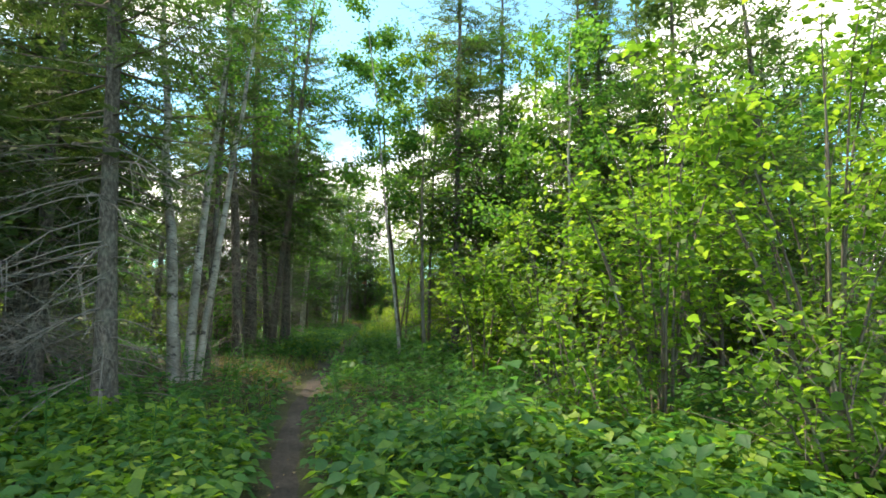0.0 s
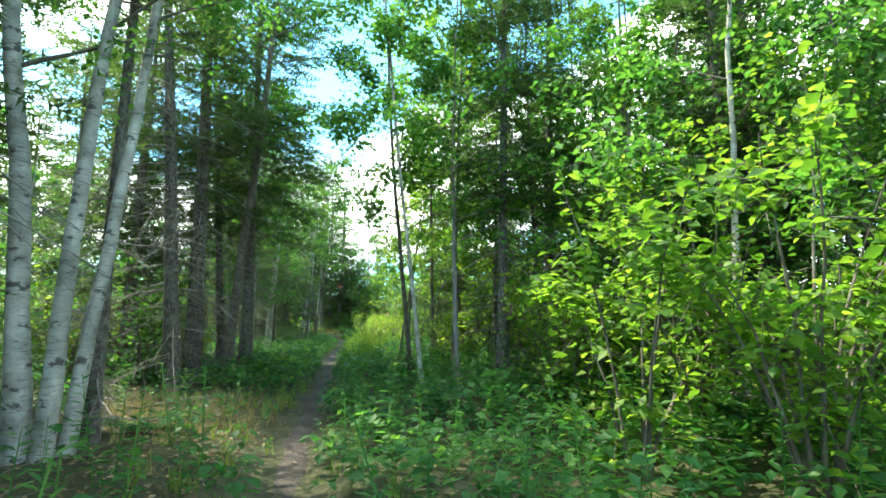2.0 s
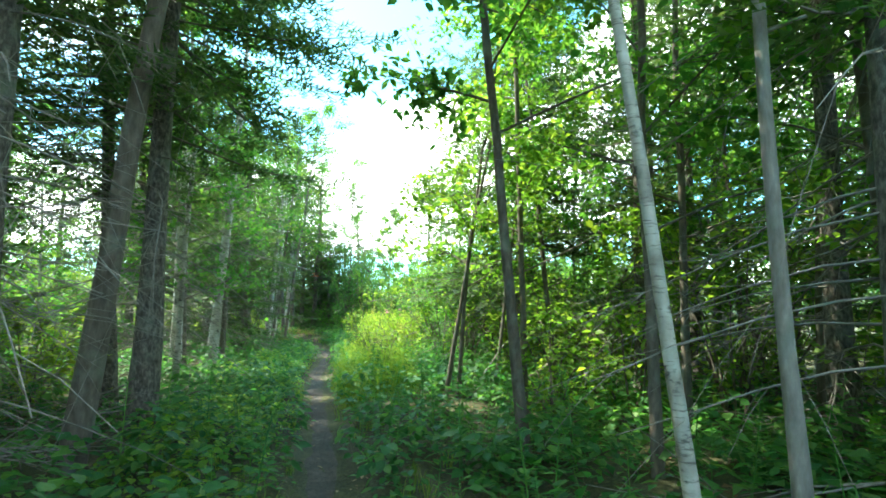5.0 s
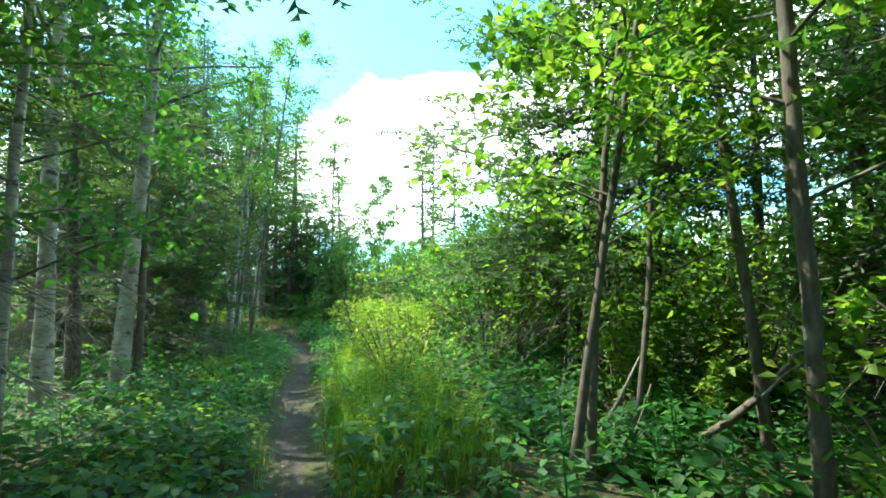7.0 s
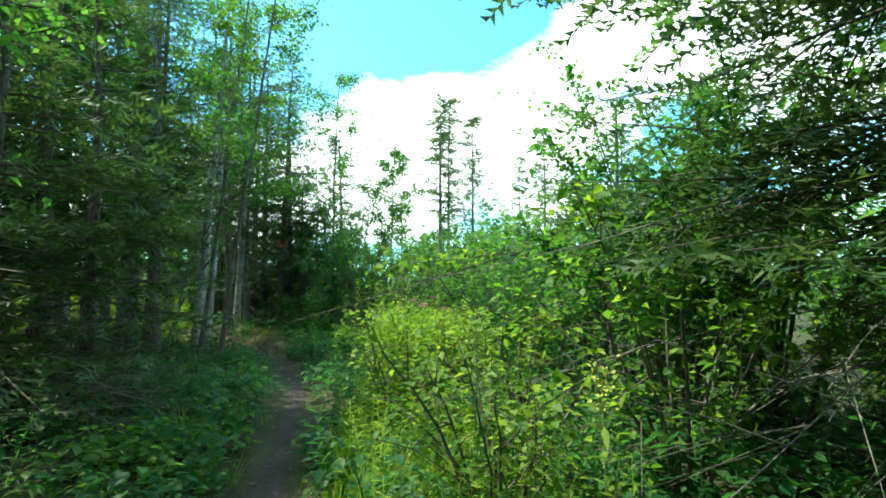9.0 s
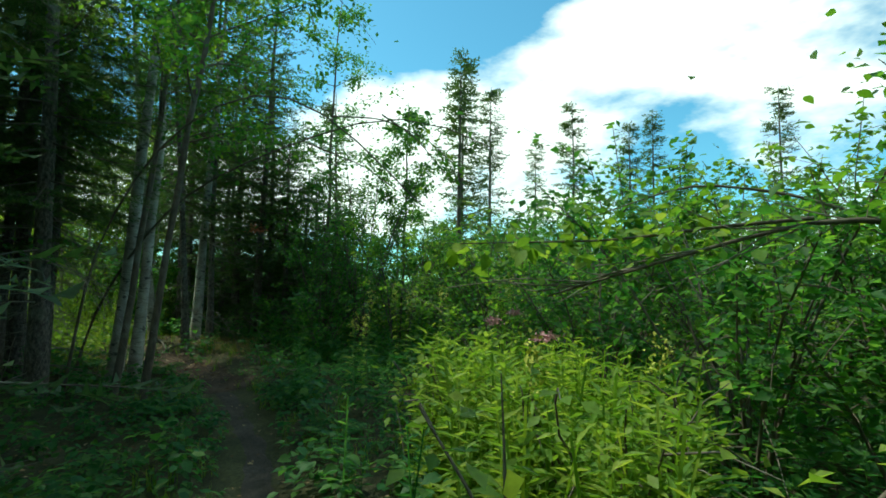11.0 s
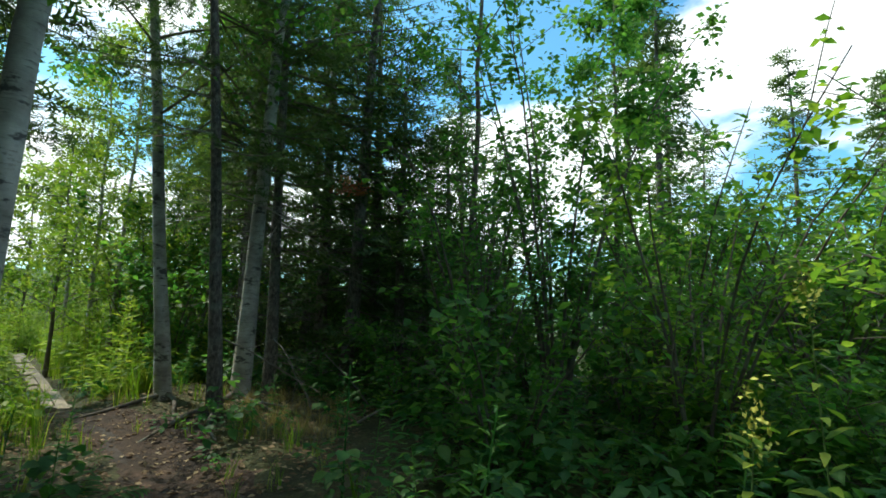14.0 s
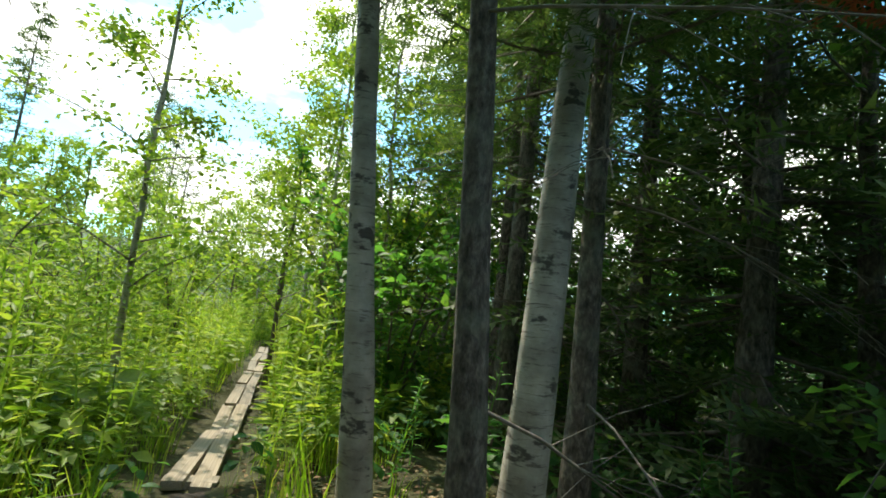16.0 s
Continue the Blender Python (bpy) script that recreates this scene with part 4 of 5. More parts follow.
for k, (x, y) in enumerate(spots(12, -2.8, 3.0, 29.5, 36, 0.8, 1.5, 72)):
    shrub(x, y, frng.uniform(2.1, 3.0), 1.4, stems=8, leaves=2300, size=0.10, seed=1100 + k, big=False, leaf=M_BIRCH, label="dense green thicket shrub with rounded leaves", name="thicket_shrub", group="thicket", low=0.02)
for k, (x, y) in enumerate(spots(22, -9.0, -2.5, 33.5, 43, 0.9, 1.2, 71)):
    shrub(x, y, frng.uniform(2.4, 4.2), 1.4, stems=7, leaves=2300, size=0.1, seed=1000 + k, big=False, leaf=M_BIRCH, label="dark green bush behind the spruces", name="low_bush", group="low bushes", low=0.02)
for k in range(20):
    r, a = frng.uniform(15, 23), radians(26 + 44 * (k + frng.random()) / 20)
    young(-5.3 - r * math.sin(a), 29.5 + r * math.cos(a), frng.uniform(3.4, 5.6), 520 + k, 2000, 1.5, 0.12, M_SUNLIT)
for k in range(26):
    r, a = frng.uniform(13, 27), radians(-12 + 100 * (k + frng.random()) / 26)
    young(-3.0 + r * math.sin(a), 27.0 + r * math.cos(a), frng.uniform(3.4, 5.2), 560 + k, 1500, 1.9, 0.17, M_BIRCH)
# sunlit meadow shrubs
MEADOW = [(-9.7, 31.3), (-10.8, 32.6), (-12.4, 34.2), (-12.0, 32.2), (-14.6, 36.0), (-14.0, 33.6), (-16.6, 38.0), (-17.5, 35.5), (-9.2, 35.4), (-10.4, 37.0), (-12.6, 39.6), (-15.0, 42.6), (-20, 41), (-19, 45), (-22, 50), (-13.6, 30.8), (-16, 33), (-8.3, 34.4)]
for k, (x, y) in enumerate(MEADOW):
    shrub(x, y, frng.uniform(1.3, 2.3), 0.8, stems=8, leaves=1100, size=0.075, seed=700 + k, big=False, leaf=M_SUNLIT, label="sunlit yellow-green bush in the meadow", name="meadow_bush", group="meadow bushes", low=0.05)
xy = sow(900, -4.5, 4.0, 1.6, 4.8, 58, lambda x, y, d, rng: (d > 0.3) & (y > 2.2))
carpet("clearing_herbs", "broad", M_HERB, xy, np.random.default_rng(6).uniform(0.16, 0.38, len(xy)), "broad-leaved green herbs at the edge of the clearing", "herbs", 56)
# green-gold bush at the trail's side
for k, (x, y, h, w) in enumerate([(-2.15, 19.2, 1.25, 0.5), (-1.7, 20.4, 1.5, 0.6), (-2.4, 21.2, 1.3, 0.5), (-2.0, 22.5, 1.4, 0.55), (-2.3, 24.0, 1.1, 0.45)]):
    shrub(x, y, h, w, stems=10, leaves=1100, size=0.06, seed=740 + k, big=False, leaf=M_SUNLIT, label="bright yellow-green bush at the path's edge", name="trailside_bush", group="trailside bushes", low=0.05)

# ---------------------------------------------------------------- ground cover
def beside(lo, hi, dens):
    return lambda x, y, d, rng: (d > lo) & (d < hi) & (rng.random(len(x)) < dens(x, y, d))


one = lambda x, y, d: np.ones(len(x))
litter_gap = lambda x, y, d: np.where((x < -2.4) & (y > 6.5) & (y < 11.5) & (d < 3), 0.12, np.where((x < -4) & (y > 24) & (y < 32.5), 0.25, 1.0)) * np.where((x < -4) & (y < 24), 0.6, 1.0)
xy = sow(9500, -9, 6, 0.5, 36, 31, beside(0.25, 5.5, litter_gap))
g = np.random.default_rng(1)
near_path = off_trail(xy[:, 0], xy[:, 1]) < 1.4
tall = g.uniform(0.14, 0.42, len(xy))
carpet("undergrowth", "broad", M_HERB, xy[near_path], tall[near_path], "low leafy green undergrowth beside the path", "undergrowth", 41)
carpet("undergrowth", "plain", M_HERB, xy[~near_path], tall[~near_path] * 1.25, "low leafy green undergrowth under the trees", "undergrowth", 40)
xy = sow(3200, -8, 6, 3, 36, 32, beside(0.35, 4.0, lambda x, y, d: np.where(x > -3.2, 0.8, 0.25)))
carpet("weeds", "tall", M_HERB, xy, g.uniform(0.3, 0.75, len(xy)), "upright green weeds with narrow leaves", "weeds", 42)
xy = sow(130, -8, 5, 3, 32, 33, beside(0.5, 4.0, one))
carpet("ferns", "fern", M_HERB, xy, g.uniform(0.3, 0.5, len(xy)), "arching green ferns on the forest floor", "fern", 43)
xy = sow(5200, -8, 3, 0.0, 33, 34, beside(0.22, 1.1, lambda x, y, d: 0.55 + 0 * x))
carpet("trail_grass", "grass", M_GRASS, xy, g.uniform(0.10, 0.30, len(xy)), "short green grass along the path's edges", "grass", 44)
xy = np.vstack([sow(240, -4.6, -2.6, 8.3, 11.2, 81, lambda x, y, d, rng: d > 0.35), sow(160, -6.2, -4.6, 30.6, 32.4, 82, lambda x, y, d, rng: d > 0.7), sow(90, -2.9, -2.2, 18.5, 22, 83, lambda x, y, d, rng: d > 0.3)])
carpet("dry_grass", "grass", M_STRAW, xy, g.uniform(0.10, 0.24, len(xy)), "tufts of dry straw-coloured grass in a sunny spot", "grass", 49)
xy = sow(900, -6.4, -3.3, 15, 28.2, 85, lambda x, y, d, rng: (d > 0.3) & (d < 2.3))
carpet("shade_herbs", "broad", M_HERB, xy, g.uniform(0.12, 0.3, len(xy)), "low broad-leaved herbs in the shade of the spruces", "herbs", 61)
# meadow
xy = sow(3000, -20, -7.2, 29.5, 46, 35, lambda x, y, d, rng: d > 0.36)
carpet("meadow_weeds", "tall", M_SUNLIT, xy, g.uniform(0.45, 1.15, len(xy)), "tall sunlit yellow-green weeds filling the meadow", "weeds", 45)
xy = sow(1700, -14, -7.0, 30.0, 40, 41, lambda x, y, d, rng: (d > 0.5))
carpet("meadow_herbs", "plain", M_SUNLIT, xy, g.uniform(0.28, 0.52, len(xy)), "broad-leaved sunlit herbs in the meadow", "herbs", 54)
xy = sow(2300, -16, -6.8, 29.5, 42, 36, lambda x, y, d, rng: (d > 0.28))
carpet("meadow_grass", "grass", M_GRASS, xy, g.uniform(0.22, 0.5, len(xy)), "long bright grass in the sunlit meadow", "grass", 46)
xy = sow(300, -2.9, -1.6, 16.4, 21.8, 39, lambda x, y, d, rng: d > 0.32)
carpet("trailside_weeds", "tall", M_SUNLIT, xy, g.uniform(0.22, 0.62, len(xy)), "fine yellow-green weeds at the path's sunny edge", "weeds", 50)
xy = sow(500, -2.95, -1.7, 16.0, 22.0, 40, lambda x, y, d, rng: d > 0.3)
carpet("trailside_grass", "grass", M_GRASS, xy, g.uniform(0.2, 0.5, len(xy)), "long fine grass at the path's sunny edge", "grass", 52)
xy = sow(420, -4.5, -3.0, 12.5, 21.5, 59, lambda x, y, d, rng: (d > 0.3) & (d < 1.4))
carpet("path_herbs", "broad", M_ALDER, xy, np.random.default_rng(8).uniform(0.14, 0.32, len(xy)), "broad-leaved green herbs at the path's edge under the birches", "herbs", 57)
# bright weeds at the bend and round the start
xy = sow(620, -2.5, -1.15, 21.8, 24.7, 37, lambda x, y, d, rng: (d > 0.45) & (x < -1.8 + 0.8 * (y - 22.3)))
carpet("tall_weeds", "tall", M_SUNLIT, xy, g.uniform(0.5, 1.05, len(xy)), "tall bright weeds beside the path", "weeds", 47)
xy = sow(1300, -4.5, 4.0, 1.6, 4.8, 38, lambda x, y, d, rng: (d > 0.3) & (y > 2.4))
carpet("clearing_weeds", "plain", M_ALDER, xy, g.uniform(0.18, 0.42, len(xy)), "bright low weeds at the edge of the clearing", "weeds", 48)


def litter(n, seed, x0=-9, x1=3, y0=1, y1=33):
    rng = np.random.default_rng(seed)
    xy = np.c_[rng.uniform(x0, x1, n), rng.uniform(y0, y1, n)]
    d = off_trail(xy[:, 0], xy[:, 1])
    xy = xy[(d < 3.5) & ((d > 0.2) | (rng.random(n) < 0.5))]
    n = len(xy)
    z = ground_z(xy[:, 0], xy[:, 1]) + 0.022
    v, f = strew(LEAF_S, np.c_[xy, z], frames(np.c_[rng.normal(0, 1, (n, 2)), rng.normal(0, 0.1, n)], jitter_up(rng, n, 0.25)), rng.uniform(0.02, 0.06, n))
    return tagged(piece("leaf_litter", v, f, M_LITTER), "brown fallen leaves scattered over path and forest floor", "leaf litter", kind="stuff")


litter(14000, 51)
litter(3500, 52, -7.6, -4.4, 28.8, 32.6)
litter(1800, 53, -4.4, -2.4, 7.0, 11.0)

# ================================================================ single stems, branches and flowers
def bent(points, n=16):
    """A smooth line through a few places."""
    p = np.array(points, float)
    s = np.r_[0, np.cumsum(np.linalg.norm(np.diff(p, axis=0), axis=1))]
    q = np.linspace(0, s[-1], n)
    out = np.stack([np.interp(q, s, p[:, i]) for i in range(3)], 1)
    for _ in range(2):
        out[1:-1] = (out[:-2] + 2 * out[1:-1] + out[2:]) / 4
    return out


def rod(name, points, r0, r1, material, parent, seed=0, sides=7, label=""):
    rng = np.random.default_rng(seed)
    line = bent(points)
    b = Bag()
    b.add(*tube(line, np.linspace(r0, r1, len(line)), sides, 0, 0.05, rng))
    b.out(name, material, parent, label, True)
    return line


def leaves_along(lines, n, size, spread, material, parent, seed, name="foliage", tmpl=None, start=0.0, label="broad green leaves"):
    rng = np.random.default_rng(seed)
    pos = np.array([at_height(lines[int(k)], f) for k, f in zip(rng.integers(0, len(lines), n), rng.uniform(start, 1, n))]) + rng.normal(0, spread, (n, 3))
    d = rng.normal(0, 1, (n, 3))
    d[:, 2] = rng.normal(-0.45, 0.35, n)
    v, f = strew(tmpl or LEAF_L, pos, frames(d, jitter_up(rng, n, 0.45)), size * rng.uniform(0.65, 1.25, n))
    ob = piece(name, v, f, material, parent, label)
    return tagged(ob, kind="stuff")


# bent sapling that arches over the path
e = thing("arched_sapling", -6.6, 28.7, "thin bare sapling bent in a long arch over the path", "sapling")
a1 = rod("stem", [(-6.6, 28.7, gz(-6.6, 28.7) - 0.05), (-6.42, 28.6, 1.0), (-5.44, 27.76, 2.23), (-4.72, 27.05, 2.66), (-4.01, 26.46, 2.87), (-3.25, 25.87, 3.04), (-2.6, 25.41, 3.19), (-2.0, 25.09, 2.96), (-1.75, 24.96, 2.72)], 0.022, 0.004, M_TWIG, e, 1)
a2 = rod("side_branch", [(-2.72, 25.54, 3.15), (-2.41, 25.39, 2.91), (-2.08, 25.36, 2.52)], 0.008, 0.004, M_TWIG, e, 2, 5)
a3 = rod("side_branch", [(-3.44, 26.03, 2.95), (-2.85, 25.92, 2.72), (-2.27, 25.94, 2.32)], 0.009, 0.004, M_TWIG, e, 3, 5)
leaves_along([a2, a3, a1[9:]], 70, 0.07, 0.07, M_BIRCH, e, 4, start=0.3)
settle(e)

# leafy bough that hangs into the view at the bend
e = thing("leafy_sapling", -6.1, 27.3, "slim sapling whose leafy top hangs over the path", "sapling")
h1 = rod("stem", [(-6.1, 27.3, gz(-6.1, 27.3) - 0.05), (-5.8, 27.1, 1.9), (-5.0, 26.6, 3.1), (-4.0, 26.1, 3.55), (-3.4, 25.8, 3.35), (-2.96, 25.54, 2.9), (-2.69, 25.51, 2.62), (-2.47, 25.49, 2.43), (-2.31, 25.48, 2.26)], 0.017, 0.007, M_TWIG, e, 5)
h2 = rod("side_branch", [(-3.2, 25.68, 3.14), (-2.7, 25.8, 3.2), (-2.21, 25.77, 3.0), (-1.99, 25.75, 2.81), (-1.92, 25.77, 2.6)], 0.009, 0.004, M_TWIG, e, 6, 5)
leaves_along([h2], 60, 0.07, 0.10, M_ALDER, e, 7, start=0.45)
leaves_along([h1[8:12]], 26, 0.065, 0.12, M_ALDER, e, 8)
settle(e)

# long bough with a bright leafy tip and bare twigs
e = thing("spreading_alder", 0.3, 22.9, "dark spreading alder with a low bough of bright leaves", "shrub")
b0 = rod("stem", [(0.3, 22.9, gz(0.3, 22.9) - 0.05), (0.25, 22.8, 0.8), (0.2, 22.7, 1.6), (0.35, 22.6, 2.5), (0.3, 22.5, 3.6)], 0.045, 0.012, M_TWIG, e, 9)
b1 = rod("bough", [(0.24, 22.75, 1.2), (-0.1, 22.45, 1.75), (-0.79, 22.55, 1.84), (-1.19, 22.75, 1.72), (-1.56, 22.85, 1.6), (-2.04, 23.05, 1.43)], 0.024, 0.004, M_TWIG, e, 10)
b2 = rod("bough", [(-0.9, 22.6, 1.82), (-1.3, 22.8, 1.78), (-1.74, 22.9, 1.71), (-2.5, 23.05, 1.68)], 0.011, 0.003, M_TWIG, e, 11, 5)
b3 = rod("bough", [(0.25, 22.7, 1.7), (-0.3, 23.3, 2.1), (-0.8, 23.6, 2.2), (-1.3, 24.1, 2.0)], 0.016, 0.004, M_TWIG, e, 12, 5)
twr = np.random.default_rng(3)
for i in range(16):
    s = at_height(b1, twr.uniform(0.45, 1.0))
    rod("bare_twig", [s, s + np.array([-0.25, 0.1, twr.normal(-0.03, 0.06)]) * twr.uniform(0.5, 1.4), s + np.array([-0.5 + twr.normal(0, 0.1), 0.2 + twr.normal(0, 0.15), twr.normal(-0.08, 0.12)])], 0.0045, 0.002, M_DEAD, e, 20 + i, 4)
leaves_along([b2], 150, 0.085, 0.07, M_SUNLIT, e, 13, start=0.2, label="bright yellow-green leaves")
leaves_along([b3, b1[2:8]], 300, 0.072, 0.12, M_ALDER, e, 14)
leaves_along([b0], 560, 0.075, 0.4, M_ALDER, e, 15, start=0.45)
settle(e)

# fallen trunk that leans up out of the undergrowth
e = thing("leaning_trunk", -1.0, 16.27, "thin dark crooked trunk leaning up out of the undergrowth", "dead tree")
rod("trunk", [(-1.03, 16.27, 0.02), (-0.47, 16.26, 0.2), (0.12, 16.22, 0.53), (0.58, 16.21, 0.93), (0.9, 16.21, 1.45), (1.36, 16.19, 1.87), (1.5, 16.2, 2.66), (1.63, 16.2, 3.6)], 0.032, 0.018, M_TWIG, e, 30, 9)
for i, (p, q) in enumerate([((0.9, 16.2, 1.45), (1.5, 16.1, 1.5)), ((1.5, 16.2, 2.66), (0.9, 16.3, 3.0)), ((0.12, 16.22, 0.55), (0.3, 15.9, 0.9))]):
    rod("branch_stub", [p, tuple((np.array(p) + q) / 2 + 0.03), q], 0.012, 0.004, M_DEAD, e, 31 + i, 5)
settle(e)


def stick(points, r, label, seed):
    x, y, z = points[0]
    e = thing("fallen_branch", x, y, label, "branch", "fallen branches")
    rod("wood", points, r, r * 0.5, M_DEAD, e, seed, 6)
    settle(e)


for k, (p, q, r) in enumerate([((-0.9, 16.71, 0.1), (-0.35, 16.9, 0.78), 0.018), ((-0.66, 16.67, 0.1), (-0.45, 16.71, 0.62), 0.010), ((-0.75, 16.5, 0.1), (-0.38, 16.7, 0.6), 0.011), ((-1.1, 16.1, 0.1), (-0.7, 16.3, 0.35), 0.014),
                               ((-1.0, 24.3, 0.1), (-1.55, 24.4, 0.9), 0.016), ((-1.05, 24.3, 0.12), (-1.18, 24.45, 0.98), 0.015), ((-1.3, 24.2, 0.1), (-1.15, 24.31, 0.74), 0.012), ((-0.95, 25.3, 0.1), (-0.80, 25.6, 1.05), 0.016),
                               ((-4.3, 10.2, 0.14), (-3.4, 10.9, 0.2), 0.015), ((-4.9, 10.6, 0.15), (-4.2, 9.6, 0.35), 0.012), ((-3.9, 9.2, 0.14), (-4.6, 9.9, 0.4), 0.010), ((-4.6, 7.4, 0.14), (-5.2, 8.6, 0.5), 0.012),
                               ((-4.2, 6.4, 0.12), (-4.8, 7.0, 0.6), 0.010), ((-4.9, 17.2, 0.14), (-4.1, 17.5, 0.3), 0.012), ((-6.0, 31.9, 0.36), (-5.3, 31.7, 0.36), 0.02), ((-4.6, 31.2, 0.25), (-3.9, 31.9, 0.55), 0.012), ((-4.4, 32.0, 0.25), (-4.9, 31.6, 0.9), 0.010)]):
    m = (np.array(p) + q) / 2 + np.array([0.02, -0.02, 0.03])
    stick([p, tuple(m), q], r, "bare grey fallen branch lying in the undergrowth", 60 + k)

# roots over the bare soil
for k, (n, d) in enumerate([("e1", (0.5, -0.7)), ("e1", (-0.6, -0.5)), ("e2", (0.3, -0.8)), ("e2", (-0.4, -0.7)), ("e3", (0.6, -0.6)), ("e3", (-0.2, -0.8))]):
    x, y = STEMS[n][:2]
    pts = []
    for f in (0.05, 0.3, 0.6, 1.0):
        px, py = x + d[0] * f + 0.06 * math.sin(k + 5 * f), y + d[1] * f
        pts.append((px, py, gz(px, py) + 0.035 * (1 - f) + 0.012))
    r = thing("tree_root", x + d[0] * 0.05, y + d[1] * 0.05, "bare brown tree root creeping over the soil", "root", "roots on the path")
    rod("wood", pts, 0.03, 0.009, M_TWIG, r, 90 + k, 6)
    settle(r)

# rust-red dead spray on a spruce bough
e = thing("dead_spray", -4.7, 32.3, "rust-red dead needle spray caught on a spruce bough", "twig")
e.location = (-4.75, 31.75, 2.66)
rr = np.random.default_rng(8)
rod("stalk", [(-4.95, 32.2, 2.8), (-4.75, 31.75, 2.66), (-4.66, 31.5, 2.6)], 0.006, 0.003, M_TWIG, e, 99, 4)
n = 40
v, f = strew(TWIG_NEAR, np.array([-4.75, 31.65, 2.64]) + rr.normal(0, (0.10, 0.10, 0.025), (n, 3)), frames(rr.normal(0, 1, (n, 3)) * (1, 1, 0.3), jitter_up(rr, n, 0.3)), rr.uniform(0.08, 0.15, n))
piece("needles", v, f, M_RED, e, "rust-red dead needles")
settle(e)


def flower_stalk(x, y, h, seed, flower, label, name, heads, size=0.17):
    rng = np.random.default_rng(seed)
    e = thing(name, x, y, label, "flower")
    z = gz(x, y) - 0.02
    line = rod("stem", [(x, y, z), (x + rng.normal(0, 0.03), y + rng.normal(0, 0.03), z + h * 0.5), (x + rng.normal(0, 0.05), y + rng.normal(0, 0.05), z + h)], 0.005, 0.003, M_STEM, e, seed, 5)
    n = 22
    fr = np.linspace(0.2, 0.97, n)
    pos = np.array([at_height(line, q) for q in fr])
    az = np.arange(n) * 2.1 + rng.normal(0, 0.3, n)
    v, fc = strew(LEAF_LONG, pos, frames(np.stack([np.cos(az), np.sin(az), rng.normal(0.15, 0.25, n)], 1), jitter_up(rng, n, 0.25)), size * (1.2 - 0.6 * fr))
    tagged(piece("leaves", v, fc, M_SUNLIT, e, "narrow bright green leaves"), kind="stuff")
    m = heads
    hp = line[-1] + rng.normal(0, 1, (m, 3)) * ((0.032, 0.032, 0.013) if flower is M_PINK else (0.03, 0.03, 0.07))
    v, fc = strew(LEAF_S, hp, frames(rng.normal(0, 1, (m, 3)) + (0, 0, 0.6), jitter_up(rng, m, 0.8)), rng.uniform(0.015, 0.032, m))
    tagged(piece("flower_head", v, fc, flower, e, "clustered small florets"), kind="stuff")
    settle(e)


for k, (x, y, z) in enumerate([(-1.92, 24.43, 1.2), (-1.51, 24.35, 1.13), (-1.51, 25.04, 1.22), (-1.96, 23.47, 1.2)]):
    flower_stalk(x, y, z - 0.1, 120 + k, M_PINK, "tall weed with a dusty pink flower cluster", "pink_flower_plant", 110)
for k, (x, y, z) in enumerate([(-2.21, 26.41, 1.33), (-2.69, 26.92, 1.34), (-2.87, 26.68, 1.05), (-1.45, 25.4, 1.5), (-1.64, 27.72, 1.38), (-2.14, 28.38, 1.37), (-2.67, 28.08, 0.97), (-2.3, 22.6, 1.15), (-1.6, 22.9, 1.2), (-2.1, 20.0, 1.1), (-1.8, 18.8, 1.0)]):
    flower_stalk(x, y, z - 0.12, 140 + k, M_YELLOW, "upright weed with a yellow-green flower plume", "plume_weed", 90)
# large-leaved plants near the path
for k, (x, y, h, mat) in enumerate([(0.48, 4.27, 0.72, M_HERB), (0.97, 5.0, 0.85, M_HERB), (-3.18, 30.78, 0.6, M_HERB), (-8.6, 31.95, 0.55, M_SUNLIT), (1.3, 9.6, 0.8, M_SUNLIT), (-8.9, 31.6, 0.7, M_SUNLIT), (-0.2, 9.4, 0.55, M_HERB), (-3.3, 29.9, 0.5, M_HERB)]):
    rng = np.random.default_rng(200 + k)
    e = thing("large_leaved_plant", x, y, "upright green plant with large pointed leaves", "plant", "large-leaved plants")
    z = gz(x, y) - 0.02
    line = rod("stem", [(x, y, z), (x + 0.02, y, z + h * 0.5), (x + 0.03, y - 0.03, z + h)], 0.007, 0.004, M_STEM, e, k, 5)
    for i in range(9):
        a = i * 2.2 + rng.normal(0, 0.3)
        p = at_height(line, 0.3 + 0.7 * i / 8)
        v, f = strew(LEAF_L, p[None], frames(np.array([[math.cos(a), math.sin(a), rng.normal(-0.1, 0.3)]]), jitter_up(rng, 1, 0.3)), [rng.uniform(0.15, 0.24)])
        piece("leaf", v, f, mat, e)
    settle(e)

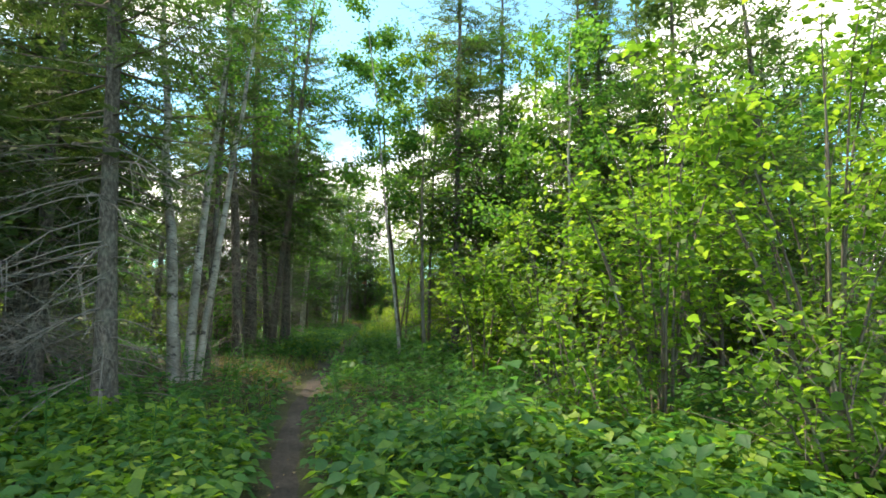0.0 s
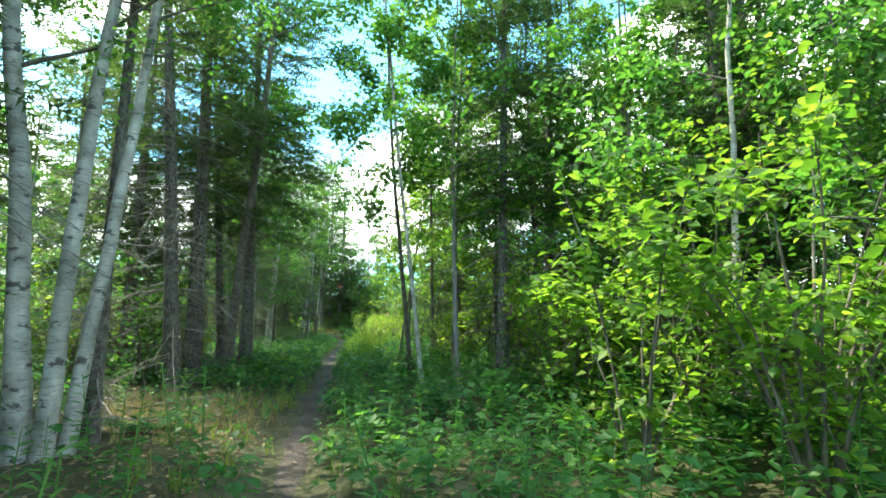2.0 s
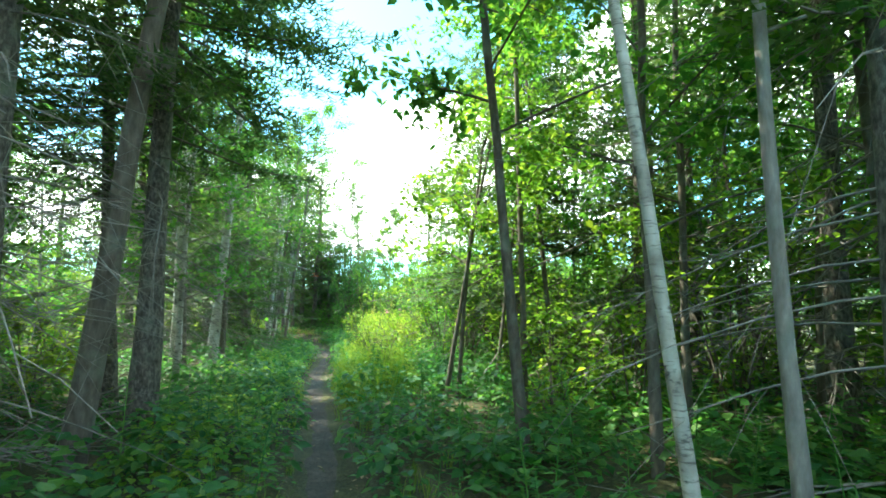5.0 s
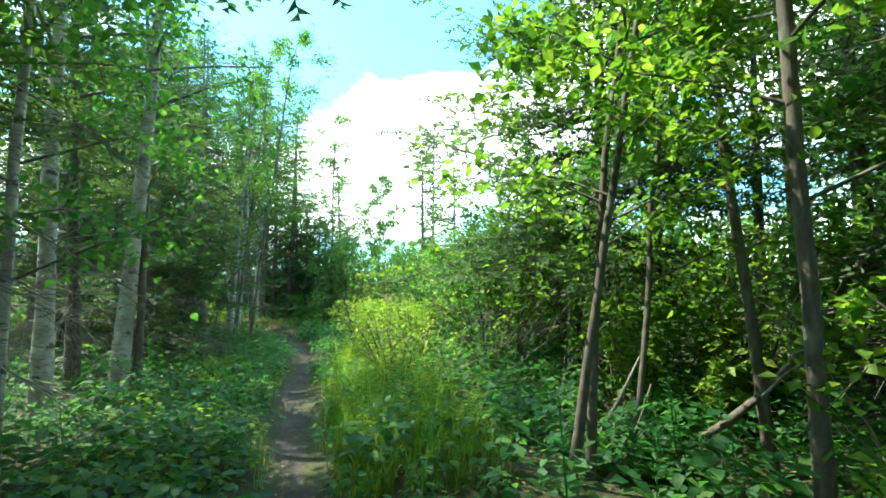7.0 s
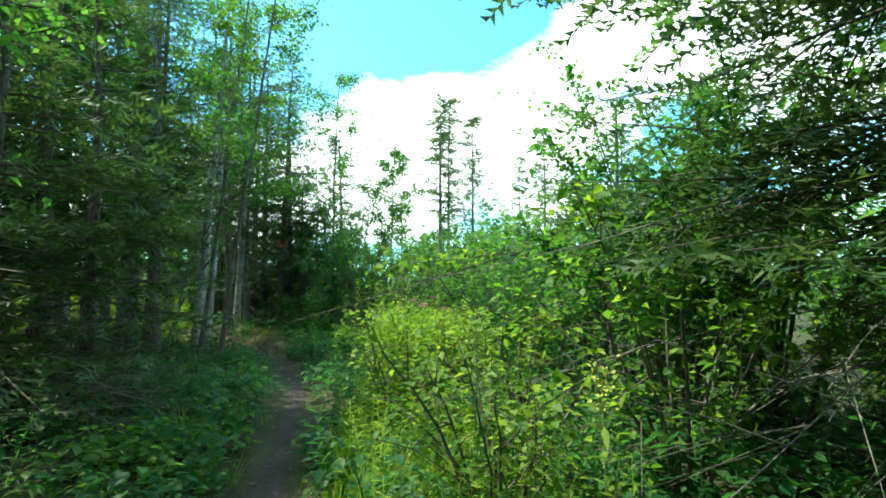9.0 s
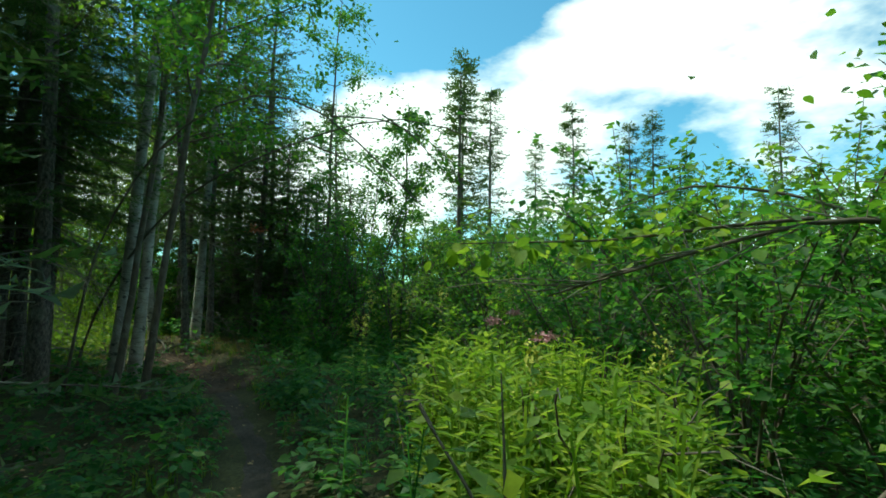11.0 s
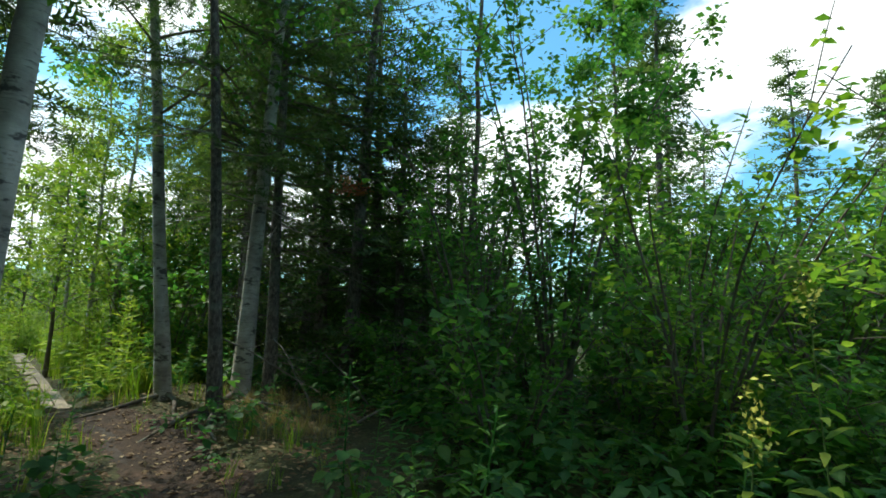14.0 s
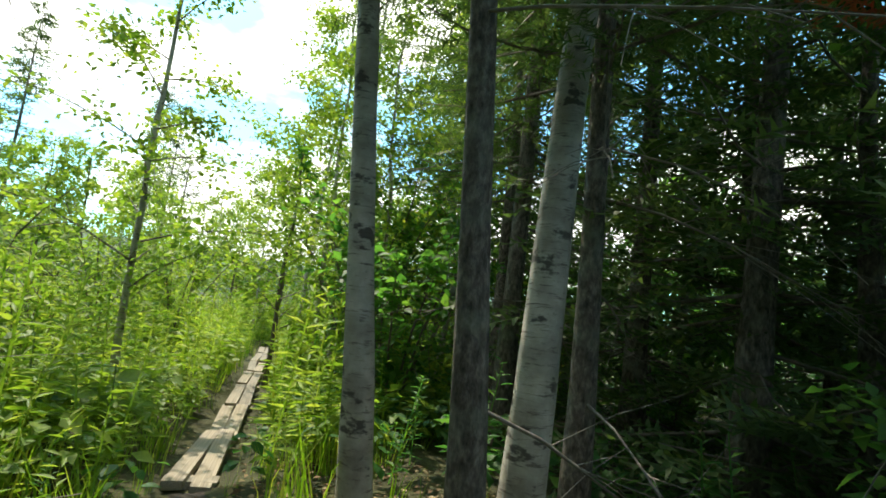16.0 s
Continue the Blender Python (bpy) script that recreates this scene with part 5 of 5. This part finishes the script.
# bare horizontal bough on the birch by the path
e = thing("bare_bough", -5.1, 19.1, "bare dark bough reaching from a birch over the path", "branch")
e.location = (-5.0, 19.2, 3.72)
rod("wood", [(-5.08, 19.45, 3.70), (-4.87, 18.9, 3.68), (-4.02, 18.41, 3.57), (-3.36, 18.0, 3.43)], 0.018, 0.005, M_TWIG, e, 210, 6)
rod("side_twig", [(-4.5, 18.68, 3.62), (-4.35, 18.5, 3.3), (-4.3, 18.4, 2.95)], 0.008, 0.003, M_TWIG, e, 211, 5)
settle(e)

# ---------------------------------------------------------------- woods all round
orng = np.random.default_rng(91)
proto_spruce = spruce(-30.0, 10.0, 7.5, 0.09, live=0.08, spread=1.5, seed=1500, near=False, dead=0, density=0.75, label="spruce in the surrounding woods", name="outer_spruce", group="surrounding woods")
proto_birch = broadleaf(-27.0, 14.0, 6.5, 0.05, first=0.15, spread=2.0, leaves=1500, size=0.2, seed=1501, limbs=14, sides=6, name="outer_birch", label="leafy birch in the surrounding woods", group="surrounding woods")
for k, (x, y) in enumerate([(-14.0 - 1.6 * (i % 3) - orng.uniform(0, 1), -2.0 + 1.25 * i + orng.uniform(-0.4, 0.4)) for i in range(28)] + [(9.8 + 1.5 * (i % 3) + orng.uniform(0, 1), 2.0 + 1.5 * i + orng.uniform(-0.4, 0.4)) for i in range(16)]):
    s = orng.uniform(1.0, 1.35)
    copy_thing(proto_birch if k % 4 == 1 else proto_spruce, Matrix.Translation((x, y, gz(x, y))) @ pose(0, 0, 0, 0, 0, orng.uniform(0, 360)) @ Matrix.Diagonal((s * 1.15, s * 1.15, s, 1)))
for k in range(110):
    x, y = orng.uniform(-44, 40), orng.uniform(-30, 74)
    inside = -15 < x < 11 and -7 < y < 46
    ahead = y > 27 and (x + 3) ** 2 + (y - 27) ** 2 < 30 ** 2
    if inside or ahead:
        continue
    s = orng.uniform(0.8, 1.25)
    copy_thing(proto_spruce if k % 5 < 3 else proto_birch, Matrix.Translation((x, y, gz(x, y))) @ pose(0, 0, 0, 0, 0, orng.uniform(0, 360)) @ Matrix.Diagonal((s, s, s, 1)))
